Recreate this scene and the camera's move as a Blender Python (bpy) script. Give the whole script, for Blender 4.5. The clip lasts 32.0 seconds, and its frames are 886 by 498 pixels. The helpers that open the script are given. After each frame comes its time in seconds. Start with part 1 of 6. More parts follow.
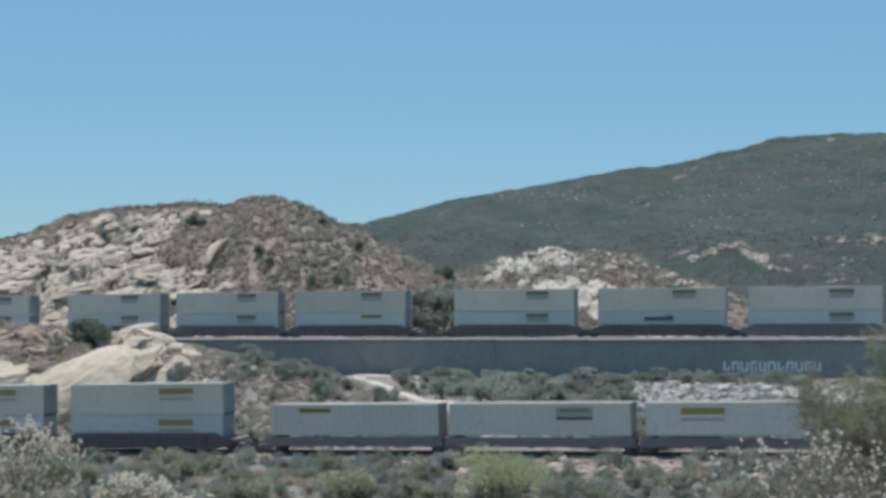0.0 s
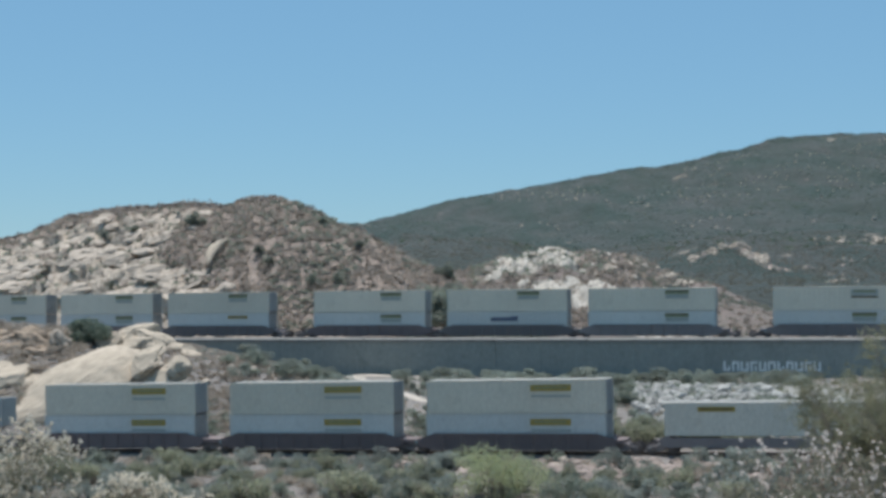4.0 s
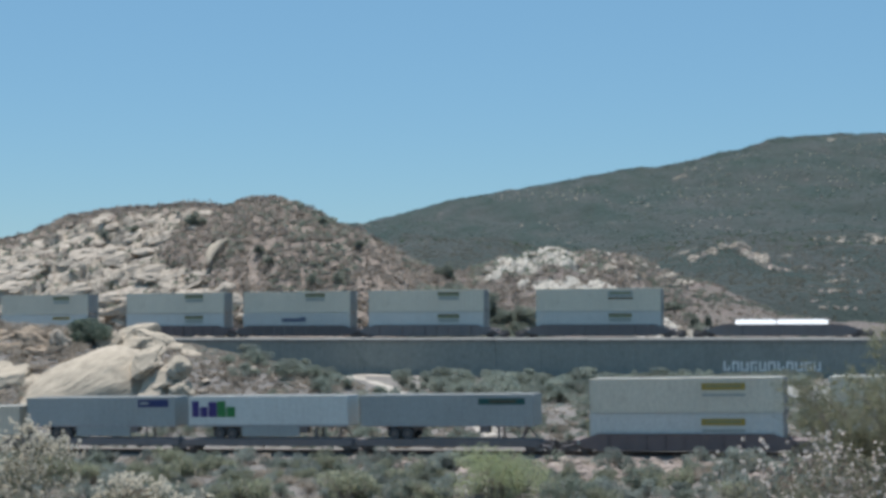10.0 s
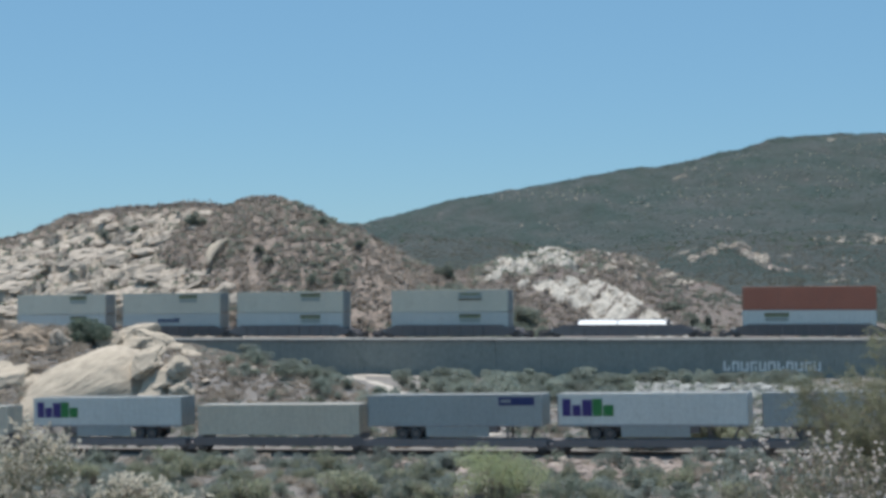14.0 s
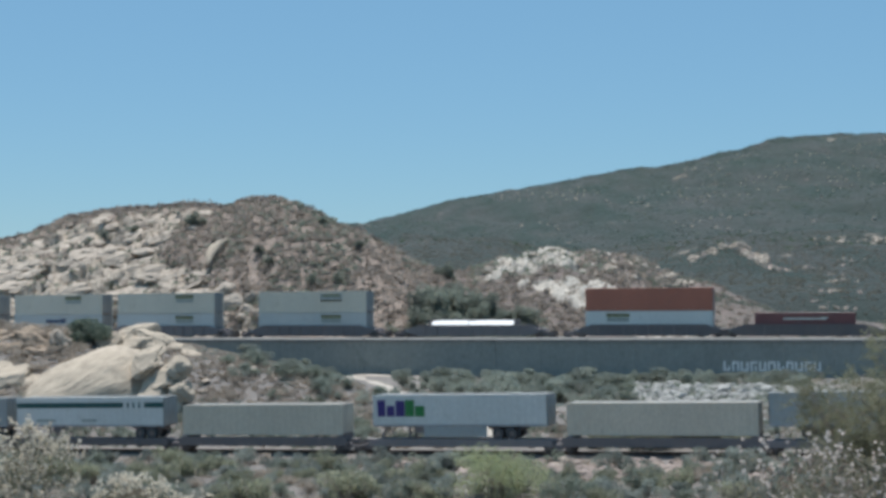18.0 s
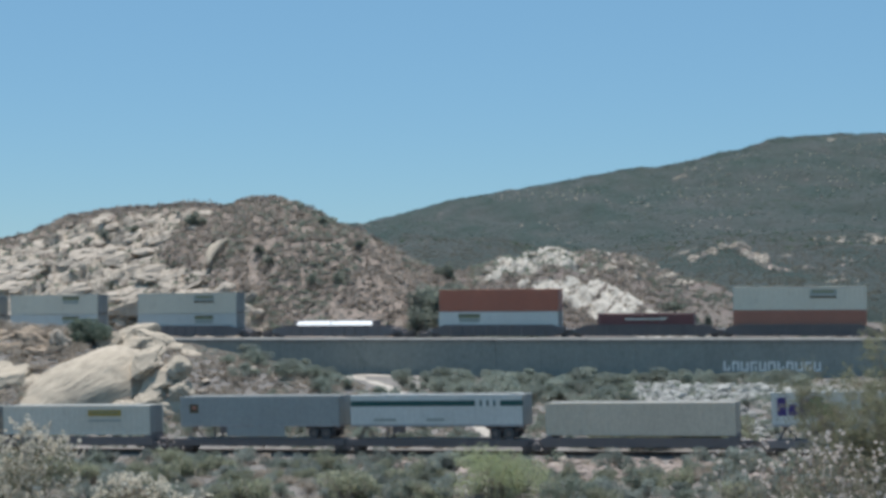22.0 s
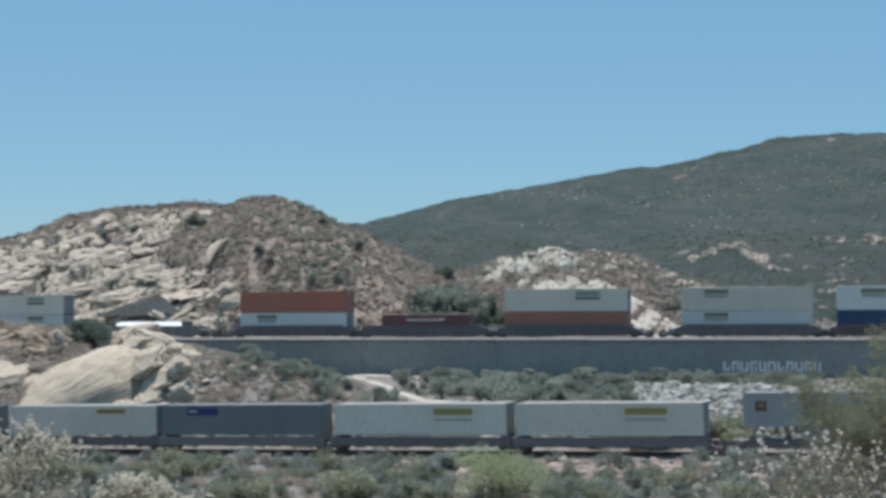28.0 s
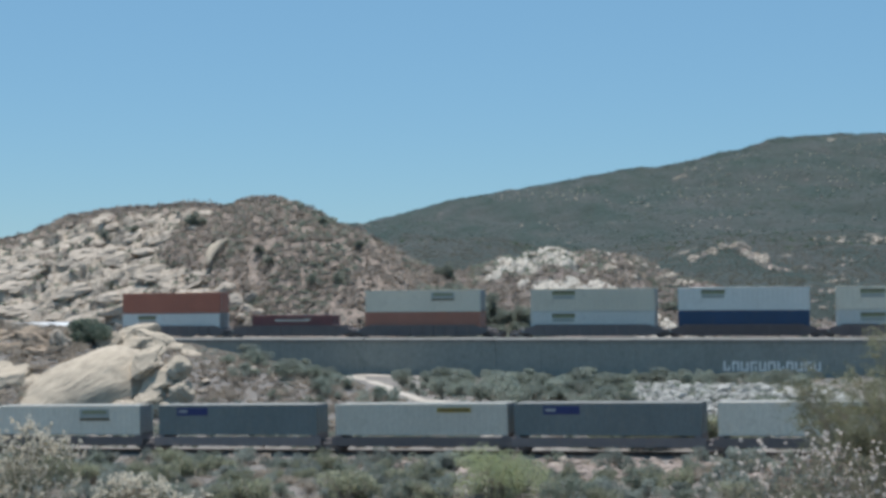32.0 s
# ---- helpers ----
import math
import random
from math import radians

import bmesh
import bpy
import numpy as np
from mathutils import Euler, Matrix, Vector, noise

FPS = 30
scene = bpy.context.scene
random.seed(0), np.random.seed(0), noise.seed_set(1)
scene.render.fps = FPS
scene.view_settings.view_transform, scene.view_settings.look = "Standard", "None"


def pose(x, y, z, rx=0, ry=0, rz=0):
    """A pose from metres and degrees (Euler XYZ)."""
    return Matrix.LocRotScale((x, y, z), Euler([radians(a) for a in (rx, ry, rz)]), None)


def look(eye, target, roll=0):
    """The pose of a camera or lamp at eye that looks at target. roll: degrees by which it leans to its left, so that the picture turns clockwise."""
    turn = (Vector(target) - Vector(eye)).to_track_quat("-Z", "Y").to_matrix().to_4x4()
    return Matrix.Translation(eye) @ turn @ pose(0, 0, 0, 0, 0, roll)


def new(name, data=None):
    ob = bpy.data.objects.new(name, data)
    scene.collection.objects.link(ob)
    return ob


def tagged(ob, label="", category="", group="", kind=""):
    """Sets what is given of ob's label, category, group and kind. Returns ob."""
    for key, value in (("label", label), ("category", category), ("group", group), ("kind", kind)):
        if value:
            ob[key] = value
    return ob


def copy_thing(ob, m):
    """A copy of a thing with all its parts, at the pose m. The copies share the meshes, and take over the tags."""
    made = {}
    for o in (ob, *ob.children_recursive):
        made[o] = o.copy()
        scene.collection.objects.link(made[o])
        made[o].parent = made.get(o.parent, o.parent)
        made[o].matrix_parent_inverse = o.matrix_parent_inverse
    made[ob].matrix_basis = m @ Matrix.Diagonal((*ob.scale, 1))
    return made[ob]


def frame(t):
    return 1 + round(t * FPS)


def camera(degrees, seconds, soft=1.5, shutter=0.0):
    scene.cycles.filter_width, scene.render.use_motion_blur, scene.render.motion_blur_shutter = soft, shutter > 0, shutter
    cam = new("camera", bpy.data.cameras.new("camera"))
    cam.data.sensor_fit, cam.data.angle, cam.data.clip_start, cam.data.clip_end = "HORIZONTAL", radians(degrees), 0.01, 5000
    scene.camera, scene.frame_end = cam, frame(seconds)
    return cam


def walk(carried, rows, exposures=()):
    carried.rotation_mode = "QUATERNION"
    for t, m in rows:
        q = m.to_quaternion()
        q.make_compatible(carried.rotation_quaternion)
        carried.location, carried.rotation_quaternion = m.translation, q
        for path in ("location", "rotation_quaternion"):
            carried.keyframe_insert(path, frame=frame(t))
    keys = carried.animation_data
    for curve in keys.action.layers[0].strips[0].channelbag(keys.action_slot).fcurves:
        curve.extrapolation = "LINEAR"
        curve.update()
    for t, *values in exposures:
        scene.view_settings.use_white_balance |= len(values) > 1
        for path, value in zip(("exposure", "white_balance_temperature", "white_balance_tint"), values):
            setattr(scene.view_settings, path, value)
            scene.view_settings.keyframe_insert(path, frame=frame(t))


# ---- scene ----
# Two freight trains on a rocky desert pass, seen from a still camera on a bank above the lower line.
EYE = 20.0
cam = camera(31.28, 32.0, soft=3.6)
walk(cam, [(0.0, pose(0, 0, EYE, 91.207, 0, 0)), (32.0, pose(0, 0, EYE, 91.207, 0, 0))])

# ---- light ----
SUN_ELEV, SUN_AZ = 72.0, -14.0  # azimuth from straight ahead, towards the right
world = bpy.data.worlds.new("sky")
scene.world = world
world.use_nodes = True
wn = world.node_tree
sky = wn.nodes.new("ShaderNodeTexSky")
sky.sky_type, sky.sun_disc = "NISHITA", False
sky.sun_elevation, sky.sun_rotation = radians(SUN_ELEV), radians(SUN_AZ)
sky.altitude, sky.air_density, sky.dust_density, sky.ozone_density = 1000, 1.0, 0.15, 1.2
tint = wn.nodes.new("ShaderNodeMix")
tint.data_type, tint.blend_type = "RGBA", "MULTIPLY"
tint.inputs[0].default_value, tint.inputs[7].default_value = 1.0, (0.72, 0.92, 0.98, 1)
even = wn.nodes.new("ShaderNodeMix")
even.data_type = "RGBA"
even.inputs[0].default_value, even.inputs[7].default_value = 0.6, (1.76, 3.78, 5.9, 1)
wn.links.new(sky.outputs[0], tint.inputs[6])
wn.links.new(tint.outputs[2], even.inputs[6])
wn.links.new(even.outputs[2], wn.nodes["Background"].inputs[0])
wn.nodes["Background"].inputs[1].default_value = 0.1
sun_data = bpy.data.lights.new("sun", "SUN")
sun_data.energy, sun_data.angle, sun_data.color = 5.0, radians(0.53), (1.0, 0.988, 0.972)
sun = new("sun", sun_data)
sun_way = Vector((math.sin(radians(SUN_AZ)) * math.cos(radians(SUN_ELEV)), math.cos(radians(SUN_AZ)) * math.cos(radians(SUN_ELEV)), math.sin(radians(SUN_ELEV))))
sun.matrix_world = look(sun_way * 300, (0, 0, 0))
scene.view_settings.exposure = 0.08

# ---- materials ----


def nodes_of(name):
    m = bpy.data.materials.new(name)
    m.use_nodes = True
    t = m.node_tree
    return m, t, t.nodes["Principled BSDF"]


def mix_rgb(t, fac, a, b):
    n = t.nodes.new("ShaderNodeMix")
    n.data_type = "RGBA"
    for sock, v in ((n.inputs[0], fac), (n.inputs[6], a), (n.inputs[7], b)):
        if hasattr(v, "is_output"):
            t.links.new(v, sock)
        else:
            sock.default_value = v if isinstance(v, float) else (*v, 1)
    return n.outputs[2]


def noise_at(t, coord, scale, detail=4, rough=0.55, lo=0.35, hi=0.65, stretch=(1, 1, 1), lean=0.0):
    mp = t.nodes.new("ShaderNodeMapping")
    mp.vector_type = "TEXTURE"
    mp.inputs["Rotation"].default_value = (0, radians(lean), 0)
    mp.inputs["Scale"].default_value = tuple(1 / k for k in stretch)
    t.links.new(coord, mp.inputs[0])
    n = t.nodes.new("ShaderNodeTexNoise")
    n.inputs["Scale"].default_value, n.inputs["Detail"].default_value, n.inputs["Roughness"].default_value = scale, detail, rough
    t.links.new(mp.outputs[0], n.inputs[0])
    r = t.nodes.new("ShaderNodeMapRange")
    r.inputs[1].default_value, r.inputs[2].default_value = lo, hi
    t.links.new(n.outputs[0], r.inputs[0])
    return r.outputs[0]


def bumped(t, bsdf, height, strength, distance):
    b = t.nodes.new("ShaderNodeBump")
    b.inputs["Strength"].default_value, b.inputs["Distance"].default_value = strength, distance
    t.links.new(height, b.inputs["Height"])
    t.links.new(b.outputs[0], bsdf.inputs["Normal"])


def surface(name, a, b, c=None, scale=1.0, grain=12.0, rough=0.7, metal=0.0, bump=0.3, depth=0.02, vary=0.0, stretch=(1, 1, 1), world_space=False, lean=0.0):
    """Two colours in patches, a third in stains, a fine grain; vary: lightness from thing to thing."""
    m, t, s = nodes_of(name)
    co = t.nodes.new("ShaderNodeTexCoord").outputs["Object"]
    if world_space:
        co = t.nodes.new("ShaderNodeNewGeometry").outputs["Position"]
    big = noise_at(t, co, scale, 5, 0.6, 0.3, 0.7, stretch, lean)
    fine = noise_at(t, co, grain, 3, 0.6, 0.25, 0.75, stretch, lean)
    col = mix_rgb(t, big, a, b)
    if c:
        stain = noise_at(t, co, scale * 2.7, 6, 0.7, 0.56, 0.72, stretch, lean)
        col = mix_rgb(t, stain, col, c)
    dark = mix_rgb(t, fine, (0.82, 0.82, 0.82), (1.12, 1.12, 1.12))
    mul = t.nodes.new("ShaderNodeMix")
    mul.data_type, mul.blend_type = "RGBA", "MULTIPLY"
    mul.inputs[0].default_value = 1.0
    t.links.new(col, mul.inputs[6])
    t.links.new(dark, mul.inputs[7])
    out = mul.outputs[2]
    if vary:
        info = t.nodes.new("ShaderNodeObjectInfo")
        r = t.nodes.new("ShaderNodeMapRange")
        r.inputs[3].default_value, r.inputs[4].default_value = 1 - vary, 1 + vary
        t.links.new(info.outputs["Random"], r.inputs[0])
        hsv = t.nodes.new("ShaderNodeHueSaturation")
        t.links.new(r.outputs[0], hsv.inputs["Value"])
        t.links.new(out, hsv.inputs["Color"])
        out = hsv.outputs[0]
    t.links.new(out, s.inputs["Base Color"])
    s.inputs["Roughness"].default_value, s.inputs["Metallic"].default_value = rough, metal
    bumped(t, s, fine, bump, depth)
    return m


def foliage(name, a, b, rough=0.6, vary=0.25):
    """Leaf colour that differs from leaf to leaf and from plant to plant, a little light through the leaf."""
    m, t, s = nodes_of(name)
    isl = t.nodes.new("ShaderNodeNewGeometry").outputs["Random Per Island"]
    col = mix_rgb(t, isl, a, b)
    info = t.nodes.new("ShaderNodeObjectInfo")
    r = t.nodes.new("ShaderNodeMapRange")
    r.inputs[3].default_value, r.inputs[4].default_value = 1 - vary, 1 + vary
    t.links.new(info.outputs["Random"], r.inputs[0])
    hsv = t.nodes.new("ShaderNodeHueSaturation")
    t.links.new(r.outputs[0], hsv.inputs["Value"])
    t.links.new(col, hsv.inputs["Color"])
    t.links.new(hsv.outputs[0], s.inputs["Base Color"])
    s.inputs["Roughness"].default_value = rough
    tr = t.nodes.new("ShaderNodeBsdfTranslucent")
    t.links.new(hsv.outputs[0], tr.inputs[0])
    mx = t.nodes.new("ShaderNodeMixShader")
    mx.inputs[0].default_value = 0.5
    t.links.new(s.outputs[0], mx.inputs[1])
    t.links.new(tr.outputs[0], mx.inputs[2])
    t.links.new(mx.outputs[0], t.nodes["Material Output"].inputs[0])
    return m


def hill_material(name, rock_a, rock_b, soil_a, soil_b, scrub, size=1.0, scrub_from=0.52, patch=0.5, run=(1, 1, 1)):
    """Bare rock where the 'rock' attribute says so, else soil with low scrub; cracks and grain as relief."""
    m, t, s = nodes_of(name)
    co = t.nodes.new("ShaderNodeNewGeometry").outputs["Position"]
    at = t.nodes.new("ShaderNodeAttribute")
    at.attribute_name = "rock"
    edge = noise_at(t, co, 0.35 / size, 6, 0.7, 0.3, 0.7)
    add = t.nodes.new("ShaderNodeMath")
    add.operation = "ADD"
    t.links.new(at.outputs["Fac"], add.inputs[0])
    t.links.new(edge, add.inputs[1])
    cut = t.nodes.new("ShaderNodeMapRange")
    cut.inputs[1].default_value, cut.inputs[2].default_value = 0.9, 1.12
    t.links.new(add.outputs[0], cut.inputs[0])
    rock = mix_rgb(t, noise_at(t, co, 0.8 / size, 6, 0.7), rock_a, rock_b)
    # dark varnish streaks, with the rock's dappled shade put into the same colour
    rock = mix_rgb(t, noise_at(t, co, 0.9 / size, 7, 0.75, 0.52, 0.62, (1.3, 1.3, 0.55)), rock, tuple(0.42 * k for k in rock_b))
    # smaller dark spots that put shaded joints into the colour
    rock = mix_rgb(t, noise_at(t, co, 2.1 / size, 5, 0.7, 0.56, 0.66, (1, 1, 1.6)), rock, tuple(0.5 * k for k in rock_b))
    soil = mix_rgb(t, noise_at(t, co, patch / size, 5, 0.65, 0.35, 0.65, run), soil_a, soil_b)
    soil = mix_rgb(t, noise_at(t, co, 0.9 / size, 7, 0.75, scrub_from, scrub_from + 0.08), soil, scrub)
    col = mix_rgb(t, cut.outputs[0], soil, rock)
    t.links.new(col, s.inputs["Base Color"])
    s.inputs["Roughness"].default_value = 0.9
    bumped(t, s, noise_at(t, co, 2.2 / size, 7, 0.75, 0.2, 0.8), 0.6, 0.35 * size)
    return m


M = {
    "white": surface("white_paint", (0.645, 0.625, 0.54), (0.6, 0.58, 0.5), (0.55, 0.53, 0.45), 0.3, 9, 0.5, 0, 0.1, 0.005, 0.09, (1, 1, 0.4)),
    "white_warm": surface("warm_white_paint", (0.665, 0.625, 0.515), (0.615, 0.58, 0.48), (0.56, 0.52, 0.425), 0.3, 9, 0.55, 0, 0.1, 0.005, 0.08, (1, 1, 0.4)),
    "white_cool": surface("cool_white_paint", (0.585, 0.605, 0.575), (0.545, 0.565, 0.54), (0.5, 0.51, 0.48), 0.3, 9, 0.5, 0, 0.1, 0.005, 0.06, (1, 1, 0.4)),
    "white_bright": surface("bright_white_paint", (0.67, 0.69, 0.66), (0.62, 0.64, 0.61), (0.57, 0.58, 0.545), 0.3, 9, 0.45, 0, 0.1, 0.005, 0.04, (1, 1, 0.4)),
    "grey": surface("grey_trailer_paint", (0.355, 0.385, 0.38), (0.32, 0.345, 0.34), (0.29, 0.315, 0.303), 0.35, 9, 0.5, 0, 0.1, 0.005, 0.08, (1, 1, 0.4)),
    # grey with the shade between close loads put into the door colour
    "door_shaded": surface("shaded_grey_door", (0.3, 0.31, 0.3), (0.25, 0.258, 0.25), (0.19, 0.19, 0.18), 0.6, 9, 0.6, 0, 0.1, 0.005, 0.15),
    "beige": surface("beige_paint", (0.62, 0.56, 0.45), (0.57, 0.515, 0.415), (0.51, 0.455, 0.365), 0.35, 9, 0.55, 0, 0.1, 0.005, 0.05, (1, 1, 0.4)),
    "slate": surface("slate_green_paint", (0.172, 0.208, 0.21), (0.145, 0.176, 0.178), (0.2, 0.21, 0.195), 0.35, 9, 0.5, 0, 0.1, 0.005, 0.05, (1, 1, 0.4)),
    "red": surface("rust_red_paint", (0.46, 0.172, 0.112), (0.41, 0.15, 0.098), (0.33, 0.145, 0.105), 0.4, 9, 0.55, 0, 0.1, 0.005, 0.06, (1, 1, 0.4)),
    "orange": surface("faded_orange_paint", (0.42, 0.19, 0.135), (0.37, 0.168, 0.12), (0.32, 0.165, 0.125), 0.4, 9, 0.6, 0, 0.1, 0.005, 0.04, (1, 1, 0.4)),
    "maroon": surface("dull_maroon_paint", (0.22, 0.085, 0.085), (0.19, 0.075, 0.075), (0.19, 0.1, 0.09), 0.4, 9, 0.55, 0, 0.1, 0.005, 0.04, (1, 1, 0.4)),
    "blue": surface("dark_blue_paint", (0.03, 0.078, 0.17), (0.027, 0.066, 0.14), (0.07, 0.085, 0.11), 0.4, 9, 0.5, 0, 0.1, 0.005, 0.04, (1, 1, 0.4)),
    "galv": surface("galvanised_steel", (0.42, 0.43, 0.44), (0.33, 0.34, 0.35), None, 1.2, 14, 0.45, 0.6, 0.1, 0.004),
    "car": surface("dusty_dark_car_steel", (0.2, 0.176, 0.175), (0.23, 0.198, 0.188), (0.255, 0.195, 0.17), 0.7, 9, 0.8, 0, 0.2, 0.01, 0.25),
    "car_brown": surface("oxide_brown_car_steel", (0.205, 0.158, 0.15), (0.17, 0.133, 0.13), (0.23, 0.17, 0.148), 0.7, 9, 0.8, 0, 0.2, 0.01, 0.2),
    "steel": surface("worn_wheel_steel", (0.2, 0.17, 0.155), (0.155, 0.132, 0.122), (0.22, 0.165, 0.13), 2, 18, 0.6, 0.5, 0.2, 0.004),
    "rail": surface("rail_steel", (0.16, 0.11, 0.085), (0.11, 0.08, 0.065), (0.22, 0.2, 0.19), 1.5, 18, 0.5, 0.6, 0.1, 0.003),
    "tyre": surface("tyre_rubber", (0.075, 0.075, 0.08), (0.1, 0.097, 0.095), None, 2, 20, 0.85),
    "yellow": surface("yellow_decal", (0.4, 0.29, 0.05), (0.34, 0.24, 0.05), (0.2, 0.17, 0.06), 1.5, 12, 0.6),
    "olive": surface("faded_olive_decal", (0.26, 0.27, 0.15), (0.22, 0.235, 0.14), (0.3, 0.3, 0.2), 1.5, 12, 0.6),
    "brown_decal": surface("dark_brown_decal", (0.1, 0.075, 0.035), (0.08, 0.06, 0.03), None, 1.5, 12, 0.6),
    "greygreen": surface("pale_grey_green_decal", (0.37, 0.4, 0.37), (0.32, 0.35, 0.325), None, 1.5, 12, 0.6),
    "navy": surface("navy_decal", (0.03, 0.045, 0.17), (0.03, 0.04, 0.13), None, 1.5, 12, 0.6),
    "slate_mark": surface("faded_slate_blue_decal", (0.1, 0.125, 0.19), (0.085, 0.105, 0.16), None, 1.5, 12, 0.6),
    "purple": surface("purple_decal", (0.05, 0.03, 0.19), (0.045, 0.028, 0.16), None, 1.5, 12, 0.55),
    "green": surface("green_decal", (0.03, 0.22, 0.06), (0.03, 0.18, 0.05), None, 1.5, 12, 0.55),
    "teal": surface("dark_teal_stripe", (0.015, 0.09, 0.085), (0.015, 0.075, 0.07), None, 1.5, 12, 0.55),
    "tarp": surface("white_tarpaulin", (0.86, 0.86, 0.85), (0.82, 0.82, 0.81), None, 0.8, 9, 0.6, 0, 0.15, 0.02),
    "wall": surface("dark_grey_concrete", (0.28, 0.302, 0.278), (0.24, 0.26, 0.24), (0.19, 0.208, 0.192), 0.22, 3.5, 0.9, 0, 0.3, 0.02, 0.02, (1, 1, 0.5), True),
    "coping": surface("pale_concrete_coping", (0.22, 0.217, 0.205), (0.18, 0.177, 0.167), (0.14, 0.137, 0.13), 0.5, 4, 0.9, 0, 0.3, 0.02, 0.04),
    "roof_dull": surface("weathered_grey_roof_sheet", (0.14, 0.143, 0.14), (0.11, 0.113, 0.11), (0.09, 0.09, 0.085), 0.5, 6, 0.8, 0, 0.2, 0.01, 0.2),
    "roof_pale": surface("dusty_pale_roof_sheet", (0.21, 0.207, 0.195), (0.17, 0.167, 0.155), (0.13, 0.127, 0.115), 0.5, 6, 0.8, 0, 0.2, 0.01, 0.25),
    "spray": surface("faded_white_spray_paint", (0.82, 0.82, 0.79), (0.72, 0.72, 0.7), None, 2, 12, 0.8),
    "ballast": surface("grey_ballast", (0.215, 0.19, 0.172), (0.16, 0.143, 0.13), (0.26, 0.23, 0.205), 0.5, 7, 0.95, 0, 0.9, 0.08, 0, (1, 1, 1), True),
    "tie": surface("weathered_tie", (0.13, 0.1, 0.08), (0.2, 0.17, 0.14), None, 2, 14, 0.9),
    "ground": surface("dry_sandy_soil", (0.2, 0.18, 0.164), (0.16, 0.145, 0.133), (0.13, 0.12, 0.11), 0.16, 3.0, 0.95, 0, 0.6, 0.1, 0, (1, 1, 1), True),
    "path": surface("pale_sand_track", (0.46, 0.41, 0.35), (0.35, 0.31, 0.26), None, 0.4, 5, 0.95, 0, 0.5, 0.05, 0, (1, 1, 1), True),
    "granite": surface("pale_granite", (0.52, 0.437, 0.352), (0.36, 0.298, 0.24), (0.185, 0.152, 0.125), 1.6, 5, 0.9, 0, 0.7, 0.08, 0.12),
    "dome": surface("smooth_tan_granite", (0.5, 0.418, 0.322), (0.37, 0.305, 0.233), (0.2, 0.163, 0.125), 0.5, 1.6, 0.9, 0, 0.45, 0.18, 0.06, (0.5, 1, 1.8), False, -27),
    "tan_earth": surface("tan_weathered_bank", (0.37, 0.28, 0.2), (0.29, 0.222, 0.165), (0.2, 0.158, 0.122), 0.5, 4, 0.95, 0, 0.7, 0.08, 0.1),
    "brown_rock": surface("brown_weathered_rock", (0.38, 0.3, 0.255), (0.27, 0.215, 0.185), (0.48, 0.42, 0.37), 0.6, 6, 0.9, 0, 0.8, 0.08, 0.2),
    "white_rock": surface("broken_white_rock", (0.42, 0.405, 0.37), (0.29, 0.28, 0.26), (0.15, 0.143, 0.13), 0.9, 8, 0.9, 0, 0.6, 0.05, 0.25),
    "sage": foliage("sage_leaves", (0.215, 0.242, 0.215), (0.32, 0.345, 0.305)),
    "saltbush": foliage("pale_saltbush_leaves", (0.225, 0.255, 0.215), (0.335, 0.365, 0.31)),
    "sage_dark": foliage("dark_scrub_leaves", (0.178, 0.208, 0.168), (0.27, 0.29, 0.23)),
    "olive_leaf": foliage("olive_leaves", (0.23, 0.242, 0.165), (0.33, 0.335, 0.235)),
    "tree_olive": foliage("dusty_olive_leaves", (0.182, 0.184, 0.114), (0.258, 0.252, 0.162)),
    "bush_olive": foliage("brownish_olive_leaves", (0.15, 0.148, 0.108), (0.22, 0.21, 0.152)),
    "lime_leaf": foliage("bright_yellow_green_leaves", (0.315, 0.35, 0.195), (0.44, 0.47, 0.28)),
    "tree_leaf": foliage("dark_green_leaves", (0.125, 0.165, 0.125), (0.18, 0.22, 0.17)),
    "dry": foliage("dry_brown_scrub", (0.33, 0.285, 0.235), (0.45, 0.39, 0.325)),
    "hill_bush": foliage("soft_dark_bush_leaves", (0.195, 0.22, 0.18), (0.27, 0.288, 0.232)),
    "blossom": foliage("cream_white_blossom", (0.6, 0.54, 0.44), (0.78, 0.73, 0.63), 0.7, 0.1),
    "pink": foliage("pale_pink_blossom", (0.62, 0.54, 0.48), (0.84, 0.77, 0.71), 0.7, 0.1),
    "hill_brush": foliage("grey_brown_brush", (0.26, 0.225, 0.195), (0.36, 0.31, 0.265)),
    # blue-green of the distant haze is put into this leaf colour
    "far_brush": foliage("distant_dark_brush", (0.09, 0.122, 0.11), (0.122, 0.15, 0.132)),
    "far_green": foliage("distant_olive_brush", (0.09, 0.128, 0.085), (0.12, 0.16, 0.105)),
    "foot_brush": foliage("dull_olive_brown_brush", (0.152, 0.143, 0.115), (0.195, 0.183, 0.15)),
    "crest_brush": foliage("dark_brown_brush", (0.135, 0.118, 0.11), (0.195, 0.168, 0.15)),
    "dead_bloom": foliage("pinkish_brown_seed_heads", (0.28, 0.22, 0.175), (0.37, 0.3, 0.245), 0.7, 0.1),
    "bark": surface("grey_brown_bark", (0.29, 0.245, 0.205), (0.21, 0.175, 0.145), None, 3, 20, 0.9, 0, 0.6, 0.02),
}
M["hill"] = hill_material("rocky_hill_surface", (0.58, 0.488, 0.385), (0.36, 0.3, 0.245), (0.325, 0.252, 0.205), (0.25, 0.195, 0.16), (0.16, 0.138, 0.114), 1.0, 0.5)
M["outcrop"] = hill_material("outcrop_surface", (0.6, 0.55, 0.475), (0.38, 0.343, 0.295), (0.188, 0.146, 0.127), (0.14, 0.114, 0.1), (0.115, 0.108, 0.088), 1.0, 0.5)
